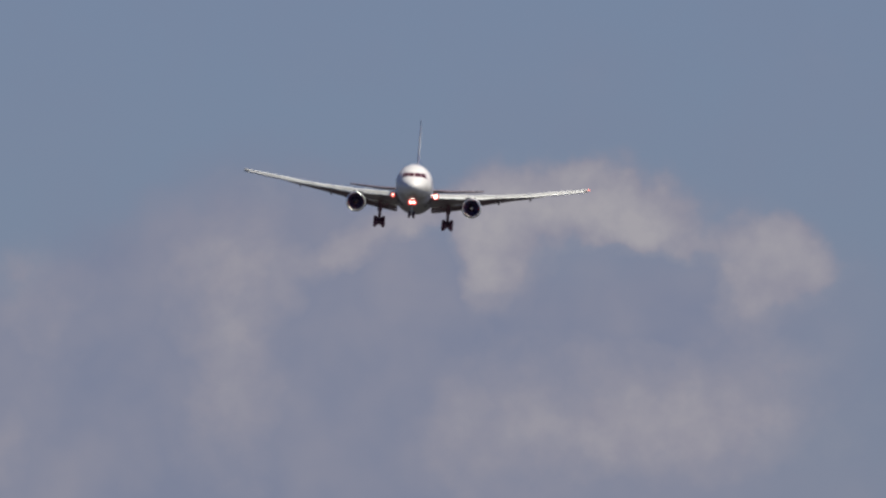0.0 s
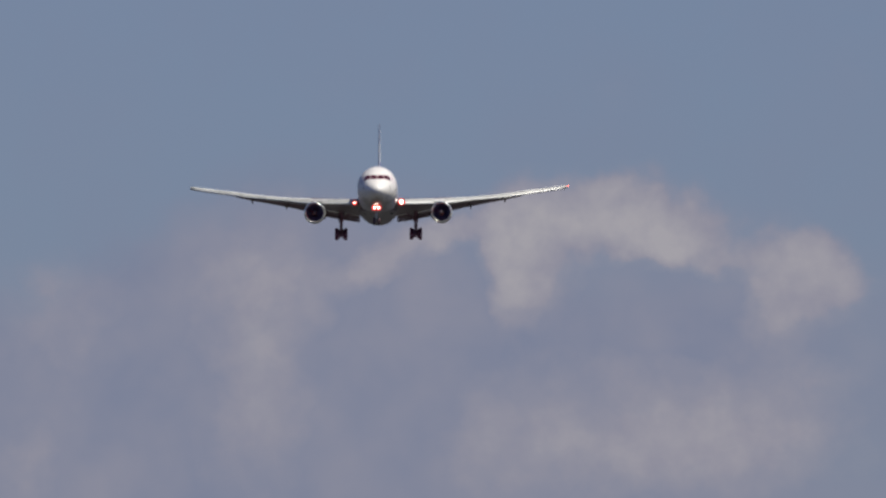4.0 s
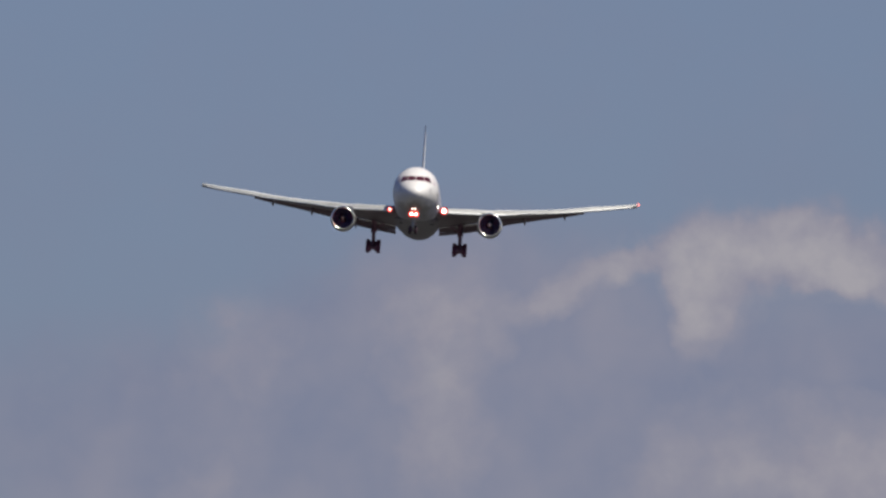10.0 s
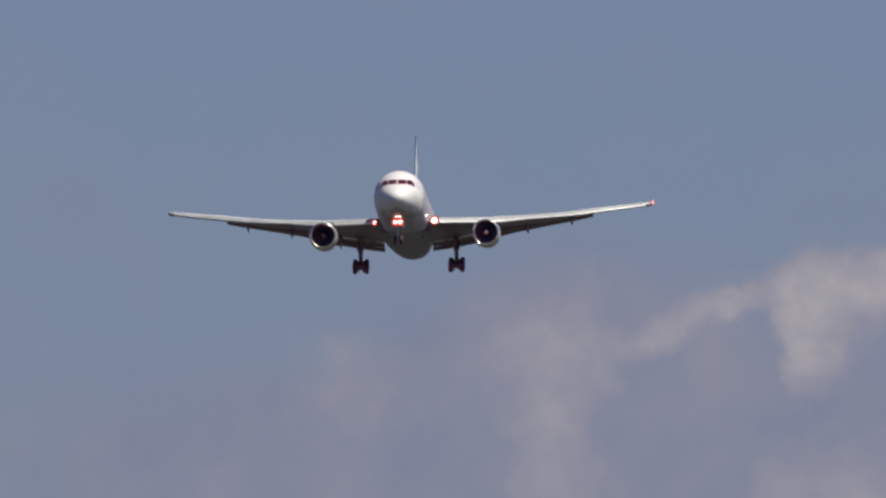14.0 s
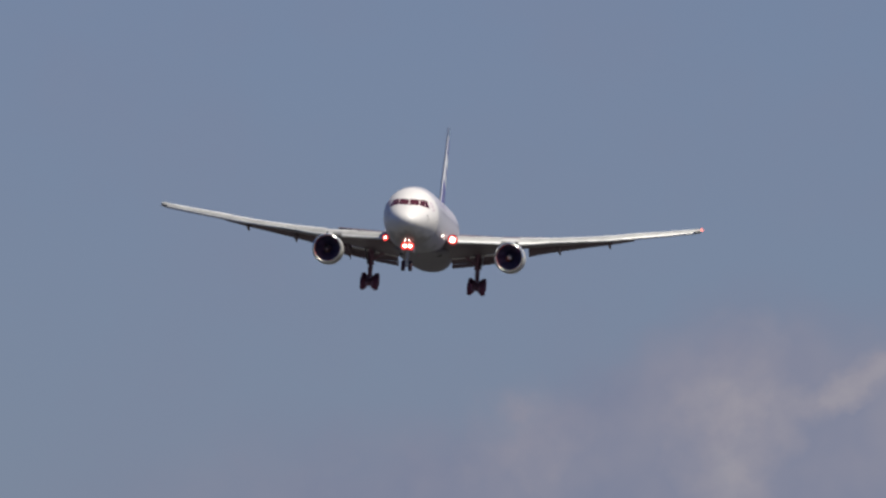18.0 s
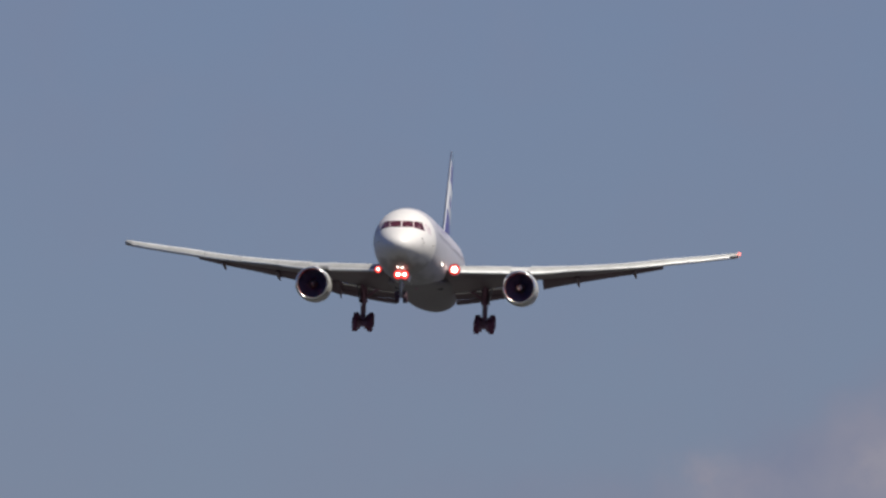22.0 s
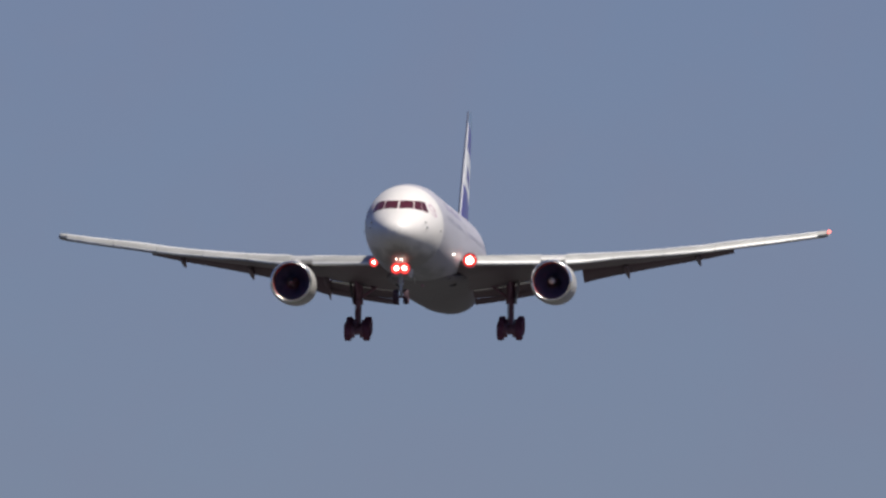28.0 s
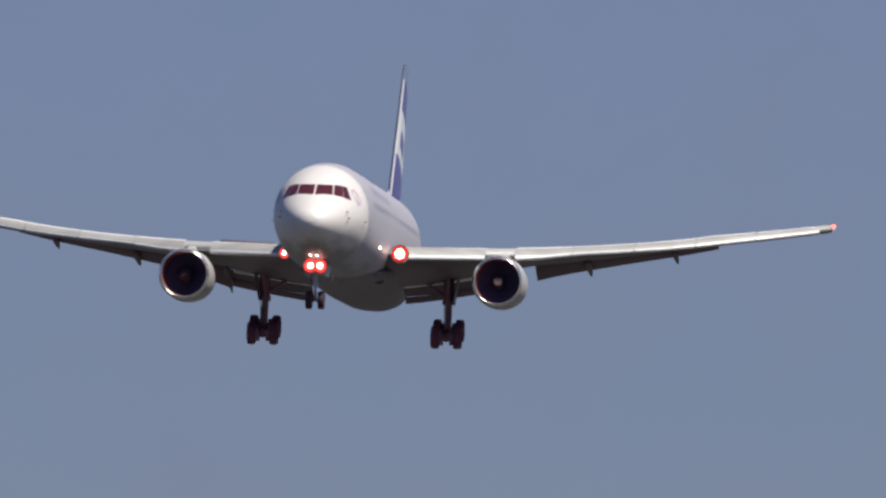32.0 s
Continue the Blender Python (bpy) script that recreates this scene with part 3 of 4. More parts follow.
def build_wing(root, s):
    xs = span(1.6, 23.2, 1.2)
    rings = []
    for x in xs:
        tc = thick(x)
        us = [0.80, 0.70, 0.6, 0.5, 0.4, 0.3, 0.22, 0.15, 0.09, 0.05, 0.02, 0.005]
        crown, knee = spline((2.5, 5, 7, 10, 23.2), (0.40, 0.20, 0.05, 0.10, 0.35), x), foil(0.10, tc, True)
        top, keel = [foil(a, tc, True) for a in us], spline((6, 8.6, 12, 16), (1.0, 0.74, 0.88, 1.0), x)
        pts = [(a, h if h < knee else knee + crown * (h - knee)) for a, h in zip(us, top)] + [(0, 0)] + [(a, keel * foil(a, tc, False)) for a in reversed(us)]
        rings.append(station(x, pts, s))
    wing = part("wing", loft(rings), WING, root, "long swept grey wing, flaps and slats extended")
    # wing tip
    rings = []
    for x, k in ((23.2, 1.0), (23.55, 0.97), (23.72, 0.86), (23.78, 0.66)):
        tc = thick(23.2) * 1.9
        us = [1.0, 0.8, 0.6, 0.4, 0.25, 0.12, 0.05, 0.015]
        pts = [(0.5 + (a - 0.5) * (0.6 + 0.4 * k) + 0.12 * (1 - k), foil(a, tc, True) * k) for a in us] + [(0.5 - 0.5 * (0.6 + 0.4 * k) + 0.12 * (1 - k), 0)] + [(0.5 + (a - 0.5) * (0.6 + 0.4 * k) + 0.12 * (1 - k), foil(a, tc, False) * k) for a in reversed(us)]
        rings.append(station(x, [(a, b - 0.03) for a, b in pts], s))
    part("wing_tip", loft(rings), SLAT, wing)
    # slats, drooped ahead of the leading edge
    def slat(x0, x1, first=0, last=None, out=0.0):
        """Rows of the slat's section from the upper lip round the nose and back inside; first to last picks a strip of its face."""
        rr = []
        for x in span(x0, x1, 0.7):
            c = te(x) - le(x)
            top = (0.13 * c, c * foil(0.13, thick(x), True) + c * spline((3, 9, 13), (-0.003, 0.005, 0.012), x))
            low = spline((3, 9.2, 12, 14, 16.4, 18.1, 23.2), (0.41, 0.33, 0.15, 0.18, 0.25, 0.31, 0.29), x)
            nose = (-0.05 * c - 0.14, 0.14 - low)
            bend = (nose[0] * 0.62 + top[0] * 0.19 + 0.01, top[1] * 0.74 + nose[1] * 0.13)
            row = []
            for k in range(13):
                q = k / 12
                row.append(tuple((1 - q) ** 2 * top[i] + 2 * q * (1 - q) * bend[i] + q * q * nose[i] for i in (0, 1)))
            row += [(nose[0] + 0.015, 0.06 - low), (nose[0] + 0.07, 0.012 - low), (nose[0] + 0.16, -low), (nose[0] + 0.24, 0.03 - low)]
            row += [(nose[0] + 0.24, 0.16 - low), (top[0] * 0.25, top[1] * 0.35), (top[0] * 0.6, top[1] * 0.72)]
            row = [(u - out, w + out * 0.6) for u, w in row[first:last]]
            rr.append(station(x, [(u / c, w / c) for u, w in row], s))
        return loft(rr, close=last is None)
    # fixed leading edge above the engine pylon
    part("fixed_leading_edge", loft([station(x, [(a, foil(a, thick(x), True) + 0.0012) for a in (0.10, 0.07, 0.04, 0.02, 0.008, 0.002)] + [(-0.0012, 0)] + [(a, foil(a, thick(x), False) - 0.0012) for a in (0.002, 0.008, 0.016)], s) for x in span(7.0, 8.45, 0.5)], close=False), NACELLE, wing, "pale fixed leading edge", normals=False)
    for x0, x1 in ((3.1, 7.0), (8.45, 11.2), (11.22, 14.2), (14.22, 17.2), (17.22, 20.1), (20.12, 23.2)):
        part("slat", slat(x0, x1), SLAT, wing, "pale worn slat, drooped")
        # pale strips that paint the lit slat edges as highlights
        part("slat_lip", slat(x0 + 0.02, x1 - 0.02, 0, 5, 0.014), EDGESHINE, wing, "upper slat lip, highlight in its colour", normals=False)
        part("slat_nose", slat(x0 + 0.02, x1 - 0.02, 11, 14, 0.014), EDGESHINE, wing, "slat nose, highlight in its colour", normals=False)
    # flaps and ailerons: chord, place of the nose and angle along the span
    def flap(x0, x1, chord, nose, drop, deg, tc=0.13, pick=1, n=9, step=0.8):
        rr = []
        for x in span(x0, x1, step):
            c = te(x) - le(x)
            pts = [(u, w) for u, w in element(chord(x), tc, n) if u < 1.1 * pick * chord(x)]
            rr.append(station(x, moved(pts, nose - (0.001 if pick < 1 else 0), -drop(x) / c, deg(x)), s))
        return rr
    def metres(v):
        return lambda x: v / (te(x) - le(x))
    def flat(v):
        return lambda x: v
    sink = lambda x: spline((2.3, 6.5), (0.05, 0.115), x)
    swing = lambda x: spline((2.3, 6.5), (12.4, 14.5), x)
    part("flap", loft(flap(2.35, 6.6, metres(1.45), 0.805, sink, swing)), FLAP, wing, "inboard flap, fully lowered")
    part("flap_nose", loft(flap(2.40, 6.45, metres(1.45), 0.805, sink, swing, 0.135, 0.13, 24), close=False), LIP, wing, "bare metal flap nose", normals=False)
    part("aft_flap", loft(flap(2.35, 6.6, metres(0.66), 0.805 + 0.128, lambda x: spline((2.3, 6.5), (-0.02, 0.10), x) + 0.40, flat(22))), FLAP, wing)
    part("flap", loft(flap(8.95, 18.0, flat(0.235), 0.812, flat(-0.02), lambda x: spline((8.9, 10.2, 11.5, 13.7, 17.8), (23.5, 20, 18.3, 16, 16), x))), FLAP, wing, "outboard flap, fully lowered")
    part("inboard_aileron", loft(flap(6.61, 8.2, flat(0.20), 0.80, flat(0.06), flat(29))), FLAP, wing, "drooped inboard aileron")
    part("aileron", loft(flap(18.05, 23.15, flat(0.21), 0.795, flat(-0.03), flat(0))), WING, wing)
    part("spoiler", loft([station(x, [(0.66, foil(0.66, thick(x), True) + 0.001), (0.81, foil(0.80, thick(x), True) + 0.004), (0.81, foil(0.80, thick(x), True) - 0.001), (0.66, foil(0.66, thick(x), True) - 0.002)], s) for x in span(9.2, 17.4, 1.4)]), WING, wing)
    # flap track fairings, tail ends swung down with the flaps
    for x, size, tip in ((6.75, 0.95, -2.87), (11.6, 0.86, -1.55), (15.92, 0.74, -0.72)):
        rr = []
        y1 = te(x) + 1.2 * size
        y0, z0 = y1 - 4.35 * size, rise(x) - math.sin(twist(x)) * 0.55 * (te(x) - le(x)) - 0.30 * size
        for k, w, h in ((0.0, 0.03, 0.05), (0.5, 0.15, 0.18), (1.3, 0.19, 0.25), (2.3, 0.18, 0.27), (3.3, 0.13, 0.24), (4.0, 0.07, 0.13), (4.35, 0.025, 0.03)):
            f = (k / 4.35) ** 2
            zc = z0 * (1 - f) + (tip + 0.02) * f
            rr.append([(s * x + size * w * math.cos(a), y0 + size * k, zc + size * h * math.sin(a)) for a in (2 * math.pi * i / 14 for i in range(14))])
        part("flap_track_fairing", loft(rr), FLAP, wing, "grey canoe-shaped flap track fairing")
    # landing lamp in the wing root and the tip lamp
    lamp(wing, (s * 2.94, le(2.95) - 0.80, -1.34 if s > 0 else -1.43), 0.45 if s > 0 else 0.29, "wing_root_lamp", 0.86 if s > 0 else 0.52)
    if s > 0:
        bm = bmesh.new()
        bmesh.ops.create_icosphere(bm, subdivisions=2, radius=0.13, matrix=Matrix.Translation((23.88, le(23.5) + 0.35, rise(23.6) + 0.10)) @ Matrix.Diagonal((0.9, 1.8, 0.9, 1)))
        part("navigation_lamp", bm, NAVRED, wing, "red navigation lamp at the wing tip")


def lamp(parent, c, r, name, core=0.5):
    """A round lamp that faces forward: housing, a disc with the red halo painted on and a white-hot bulb."""
    x, y, z = c
    part("lamp_housing", turned([(y + 0.5, 0.02), (y + 0.45, r * 0.7), (y + 0.1, r * 1.04), (y, r * 1.04), (y + 0.02, r * 0.97)], x, z, 24), GEARWHITE, parent)
    part(name, turned([(y + 0.03, r * 0.98), (y, r * 0.88), (y - 0.035, r * (0.44 + core / 2)), (y - 0.05, r * core), (y - 0.06, 0.005)], x, z, 28), HALO, parent, "landing lamp disc with painted red halo")
    part("lamp_bulb", turned([(y - 0.062, r * core * 0.62), (y - 0.09, r * core * 0.4), (y - 0.11, 0.005)], x, z, 24), BULB, parent, "white-hot landing lamp")


def small_lamp(parent, c, r):
    bm = bmesh.new()
    bmesh.ops.create_icosphere(bm, subdivisions=2, radius=r, matrix=Matrix.Translation(c))
    part("small_lamp", bm, SMALLBULB, parent, "small warm white lamp")


# ---- engines ----
EX, EZ, EY = 7.97, -2.63, 17.9


def build_engine(root, s):
    cx = s * EX
    nac = part("engine_nacelle", turned([(EY + 0.16, 1.275), (EY + 0.5, 1.325), (EY + 1.2, 1.345), (EY + 2.2, 1.345), (EY + 3.4, 1.29), (EY + 4.6, 1.19), (EY + 5.2, 1.10), (EY + 5.2, 1.06), (EY + 4.0, 1.10)], cx, EZ, 64), NACELLE, root, "light grey engine nacelle under the wing")
    part("inlet_lip", turned([(EY + 0.16, 1.275), (EY + 0.07, 1.245), (EY + 0.015, 1.21), (EY, 1.175), (EY + 0.02, 1.145), (EY + 0.08, 1.12), (EY + 0.20, 1.105)], cx, EZ, 64), LIP, nac, "bright polished metal inlet lip")
    part("inlet_liner", turned([(EY + 0.20, 1.105), (EY + 0.5, 1.09), (EY + 0.9, 1.10), (EY + 1.30, 1.13), (EY + 1.75, 1.13)], cx, EZ, 48), INLET, nac, "dark red-brown inlet liner")
    rows = []
    for k in range(5):
        r = 0.36 + (1.115 - 0.36) * k / 4
        tw = radians(28 + 34 * k / 4)
        w = 0.13 + 0.05 * k / 4
        rows.append([(r * math.cos(q * w * math.sin(tw) / r * 0.9), EY + 1.36 + q * w * math.cos(tw) * 0.6 + 0.02 * (1 - q * q), r * math.sin(q * w * math.sin(tw) / r * 0.9)) for q in (-1, 0, 1)])
    first = part("fan_blade", loft(rows, close=False), BLADE, nac, normals=False)
    blades = [first] + [new("fan_blade", first.data) for _ in range(35)]
    for i, blade in enumerate(blades):
        blade.parent = nac
        blade.matrix_basis = pose(cx, 0, EZ, 0, 10 * i, 0)
    part("fan_backing", turned([(EY + 1.62, 1.13), (EY + 1.66, 0.5), (EY + 1.62, 0.02)], cx, EZ, 40), BLADE, nac)
    part("spinner", turned([(EY + 1.34, 0.38), (EY + 1.05, 0.33), (EY + 0.75, 0.25), (EY + 0.50, 0.16)], cx, EZ, 32), SPIN, nac, "dark grey spinner cone")
    part("spinner_tip", turned([(EY + 0.62, 0.205), (EY + 0.50, 0.175), (EY + 0.38, 0.13), (EY + 0.29, 0.07), (EY + 0.26, 0.005)], cx, EZ, 24), WHITE if s > 0 else SPIN, nac, "pale rounded spinner tip" if s > 0 else "")
    rows = []
    for k in range(19):
        f = k / 18
        r = 0.04 + 0.17 * f
        a = radians(280 * f) + (0.5 if s > 0 else 2.4)
        y = EY + spline((0.005, 0.055, 0.11, 0.16, 0.25, 0.33), (0.26, 0.29, 0.38, 0.50, 0.75, 1.05), r) - 0.03
        w = 0.02 + 0.05 * math.sin(math.pi * f)
        rows.append([(cx + (r - w / 2) * math.cos(a), y - w, EZ + (r - w / 2) * math.sin(a)), (cx + (r + w / 2) * math.cos(a), y + w, EZ + (r + w / 2) * math.sin(a))])
    part("spinner_swirl", loft(rows, close=False), SEAL if s > 0 else STEEL, nac, "painted spiral", normals=False)
    part("core_nozzle", turned([(EY + 4.2, 0.98), (EY + 5.3, 0.90), (EY + 6.3, 0.66), (EY + 6.9, 0.52), (EY + 6.9, 0.48), (EY + 6.2, 0.5)], cx, EZ, 40), HOT, nac)
    part("exhaust_plug", turned([(EY + 6.2, 0.36), (EY + 6.9, 0.27), (EY + 7.5, 0.06), (EY + 7.6, 0.005)], cx, EZ, 28), HOT, nac)
    # pylon up to the wing
    rr = []
    for y, zt, zb, w in ((EY + 1.9, EZ + 1.40, EZ + 1.34, 0.04), (EY + 2.8, EZ + 1.50, EZ + 1.25, 0.15), (EY + 4.0, EZ + 1.62, EZ + 1.05, 0.21), (EY + 5.8, EZ + 1.72, EZ + 0.60, 0.22), (EY + 7.8, EZ + 1.50, EZ + 0.65, 0.19), (EY + 10.0, EZ + 1.25, EZ + 1.00, 0.05)):
        zc, h = (zt + zb) / 2, (zt - zb) / 2
        rr.append([(cx + w * math.copysign(abs(math.cos(a)) ** 0.6, math.cos(a)), y, zc + h * math.copysign(abs(math.sin(a)) ** 0.6, math.sin(a))) for a in (2 * math.pi * i / 20 for i in range(20))])
    part("engine_pylon", loft(rr), NACELLE, root, "grey engine pylon")


# ---- tail ----
def tail_surface(sections, mats, name, parent, label, vertical=False, a0=0.0, a1=1.0, s=1, tc=0.10):
    """Skins a tail surface between the chord fractions a0 and a1; sections: across or up, y, z, chord."""
    rr = []
    for q, y, z, c in sections:
        us = [a0 + (a1 - a0) * (1 - i / 9) ** 1.7 for i in range(10)]
        th = [5 * tc * (0.2969 * math.sqrt(a) - 0.126 * a - 0.3516 * a * a + 0.2843 * a ** 3 - 0.1036 * a ** 4) for a in us]
        pts = list(zip(us, th)) + [(a, -t) for a, t in reversed(list(zip(us, th)))][(1 if a0 == 0 else 0):]
        rr.append([((c * b, y + c * a, z) if vertical else (s * q, y + c * a, z + c * b)) for a, b in pts])
    return part(name, loft(rr), mats, parent, label)


def fin_paint():
    """White fin with deep blue bands and a blue badge, pale blue towards the top."""
    m = bpy.data.materials.new("fin_livery")
    m.use_nodes = True
    n, l = m.node_tree.nodes, m.node_tree.links
    b = n["Principled BSDF"]
    b.inputs["Roughness"].default_value = 0.36
    b.inputs["Coat Weight"].default_value = 0.25
    co, sep = n.new("ShaderNodeTexCoord"), n.new("ShaderNodeSeparateXYZ")
    l.new(co.outputs["Object"], sep.inputs[0])

    def calc(op, a, b2, c=None):
        x = n.new("ShaderNodeMath")
        x.operation = op
        for i, v in enumerate((a, b2, c)):
            if v is None:
                continue
            if isinstance(v, (int, float)):
                x.inputs[i].default_value = v
            else:
                l.new(v, x.inputs[i])
        return x.outputs[0]

    y, z = sep.outputs[1], sep.outputs[2]
    back = calc("SUBTRACT", y, calc("MULTIPLY_ADD", z, 0.96, 41.7))      # metres behind the leading edge
    band = calc("MULTIPLY_ADD", back, 0.20, z)                           # bands sink towards the rudder
    def between(v, lo, hi):
        return calc("MULTIPLY", calc("GREATER_THAN", v, lo), calc("LESS_THAN", v, hi))
    aft = calc("GREATER_THAN", back, 0.3)
    low = calc("MULTIPLY", calc("LESS_THAN", band, 5.45), aft)
    badge = calc("MULTIPLY", between(band, 6.05, 6.95), between(back, 1.3, 4.6))
    high = calc("MULTIPLY", between(band, 7.85, 9.45), calc("GREATER_THAN", back, 0.5))
    blue = calc("MAXIMUM", calc("MAXIMUM", low, badge), high)
    top = calc("GREATER_THAN", band, 9.45)
    nz = n.new("ShaderNodeTexNoise")
    nz.inputs["Scale"].default_value = 1.5
    l.new(co.outputs["Object"], nz.inputs["Vector"])
    mixes = []
    for f, colour in ((blue, (0.070, 0.055, 0.235)), (top, (0.15, 0.22, 0.33))):
        mx = n.new("ShaderNodeMix")
        mx.data_type = "RGBA"
        l.new(f, mx.inputs[0])
        mx.inputs[7].default_value = (*colour, 1)
        if mixes:
            l.new(mixes[-1].outputs[2], mx.inputs[6])
        else:
            mx.inputs[6].default_value = (0.74, 0.74, 0.74, 1)
        mixes.append(mx)
    wear = n.new("ShaderNodeMix")
    wear.data_type, wear.blend_type = "RGBA", "MULTIPLY"
    wear.inputs[0].default_value = 0.18
    l.new(mixes[-1].outputs[2], wear.inputs[6])
    l.new(nz.outputs[0], wear.inputs[7])
    l.new(wear.outputs[2], b.inputs["Base Color"])
    return m


def build_tail(root):
    paint = fin_paint()
    fs = [(0, 44.0, 2.3, 7.3), (0, 44.8, 3.2, 6.8), (0, 47.1, 5.7, 5.5), (0, 49.5, 8.2, 4.2), (0, 51.2, 9.9, 3.2), (0, 51.7, 10.2, 2.7)]
    fin = tail_surface(fs, paint, "fin", root, "white tail fin with deep blue bands", True, 0, 0.70, tc=0.055)
    tail_surface([(q, y + 0.01, z, c) for q, y, z, c in fs[1:]], paint, "rudder", fin, "", True, 0.705, 1.0, tc=0.055)
    bm = loft([[(0.03, y - 0.05, z), (0, y - 0.10, z), (-0.03, y - 0.05, z), (-0.055, y + 0.10, z), (0.055, y + 0.10, z)] for q, y, z, c in fs])
    part("fin_leading_edge", bm, EDGE, fin, "dark worn metal leading edge")
    rr = [[(0.02, 38.6, 2.66), (-0.02, 38.6, 2.66), (0, 38.6, 2.69)], [(0.16, 43.6, 2.45), (-0.16, 43.6, 2.45), (0, 43.6, 3.05)], [(0.2, 44.4, 2.4), (-0.2, 44.4, 2.4), (0, 44.4, 3.3)]]
    part("dorsal_fillet", loft(rr), WHITE, root)
    for s in (1, -1):
        ss = [(0.4, 45.2, 0.26, 6.2), (1.2, 45.75, 0.30, 5.75), (5.2, 48.6, 0.45, 3.95), (9.0, 51.3, 0.80, 2.25), (9.31, 51.75, 0.83, 1.7)]
        stab = tail_surface(ss, WING, "tailplane", root, "grey swept tailplane", False, 0, 0.72, s, 0.09)
        tail_surface(ss[1:4], WING, "elevator", stab, "", False, 0.725, 1.0, s, 0.09)


# ---- landing gear ----
def build_wheel(root, c, r, w, name, label, rubber):
    x, y, z = c
    h = w / 2
    rows = [(-h * 0.55, r * 0.56), (-h * 0.95, r * 0.66), (-h, r * 0.80), (-h * 0.86, r * 0.94), (-h * 0.5, r * 0.99), (0, r), (h * 0.5, r * 0.99), (h * 0.86, r * 0.94), (h, r * 0.80), (h * 0.95, r * 0.66), (h * 0.55, r * 0.56)]
    n = 32

    def ring(px, rad):
        return [(x + px, y + rad * math.cos(a), z + rad * math.sin(a)) for a in (2 * math.pi * i / n for i in range(n))]
    hub = part(name, loft([ring(px, q) for px, q in ((-h * 0.5, 0.10), (-h * 0.62, 0.14), (-h * 0.62, 0.2), (h * 0.62, 0.2), (h * 0.62, 0.14), (h * 0.5, 0.10))]), STEEL, root, label)
    part("tyre", loft([ring(px, q) for px, q in rows], caps=False), rubber, hub, "worn rubber tyre")
    part("rim", loft([ring(px, q) for px, q in ((-h * 0.52, 0.05), (-h * 0.40, r * 0.3), (-h * 0.58, r * 0.54), (-h * 0.5, r * 0.58), (h * 0.5, r * 0.58), (h * 0.58, r * 0.54), (h * 0.40, r * 0.3), (h * 0.52, 0.05))]), RIM, hub)


def build_main_gear(root, s):
    gx, gy, gz = s * 4.70, 27.6, -4.91
    tilt = radians(17)
    bm = rod((gx, gy, -1.5), (gx, gy, -3.35), 0.29, 0.25, 18)
    strut = part("main_gear_strut", bm, STEEL, root, "dark steel main landing gear leg, extended")
    bm = rod((gx, gy, -3.3), (gx, gy, gz + 0.05), 0.155, 0.155, 16)
    part("oleo_piston", bm, STEEL, strut)
    f, b = Vector((gx, gy - 0.78 * math.cos(tilt), gz - 0.78 * math.sin(tilt))), Vector((gx, gy + 0.78 * math.cos(tilt), gz + 0.78 * math.sin(tilt)))
    part("truck_beam", rod(f, b, 0.22, 0.22, 16), STEEL, strut)
    for p in (f, b):
        p = p.lerp(Vector((gx, gy, gz)), 0.09)
        part("axle", rod(p - Vector((0.62, 0, 0)), p + Vector((0.62, 0, 0)), 0.13, 0.13, 14), STEEL, strut)
        for q in (-1, 1):
            build_wheel(root, (p.x + q * 0.57, p.y, p.z), 0.585, 0.43, "main_wheel", "main landing gear wheel", TYRE)
            part("brake_unit", rod((p.x + q * 0.17, p.y, p.z), (p.x + q * 0.42, p.y, p.z), 0.40, 0.40, 20), STEEL, strut)
    part("side_brace", rod((gx - s * 1.75, gy - 0.1, -1.9), (gx - s * 0.05, gy, -3.1), 0.085, 0.085, 10), STEEL, strut)
    part("drag_brace", rod((gx + s * 0.05, gy - 1.5, -1.6), (gx, gy - 0.05, -3.25), 0.085, 0.085, 10), STEEL, strut)
    bm = rod((gx - s * 0.02, gy + 0.22, -3.3), (gx, gy + 0.52, -3.95), 0.05, 0.04, 8)
    rod((gx, gy + 0.52, -3.95), (gx, gy + 0.16, gz + 0.15), 0.04, 0.05, 8, bm)
    part("torque_link", bm, STEEL, strut)
    part("strut_collar", rod((gx, gy, -3.18), (gx, gy, -3.42), 0.31, 0.30, 18), STEEL, strut)
    part("truck_pivot", rod((gx - 0.24, gy, gz + 0.02), (gx + 0.24, gy, gz + 0.02), 0.24, 0.24, 16), STEEL, strut)
    part("truck_positioner", rod((gx + s * 0.12, gy - 0.2, -3.75), (gx + s * 0.10, gy - 0.62, gz + 0.02), 0.06, 0.05, 10), STEEL, strut)
    for q in (-1, 1):
        part("brake_rod", rod((gx + q * 0.20, f.y + 0.1, f.z - 0.26), (gx + q * 0.20, b.y - 0.1, b.z - 0.26), 0.035, 0.035, 8), STEEL, strut)
    part("lock_link", rod((gx - s * 0.95, gy - 0.05, -2.42), (gx - s * 0.12, gy, -1.75), 0.05, 0.05, 8), STEEL, strut)
    part("trunnion_door", block((gx - s * 0.36, gy - 0.35, -1.98), (0.50, 0.04, 0.55), 0.012), BELLY, strut, "small grey door plate on the gear leg")
    m = pose(0, 0, 0, 0, s * 10, 0)
    part("gear_door", block((gx + s * 0.42, gy + 0.05, -2.55), (0.045, 1.25, 1.75), 0.015, m), BELLY, strut, "grey landing gear door plate")
    bm = rod((gx + s * 0.20, gy - 0.16, -3.3), (gx + s * 0.17, gy - 0.2, gz + 0.2), 0.022, 0.022, 6)
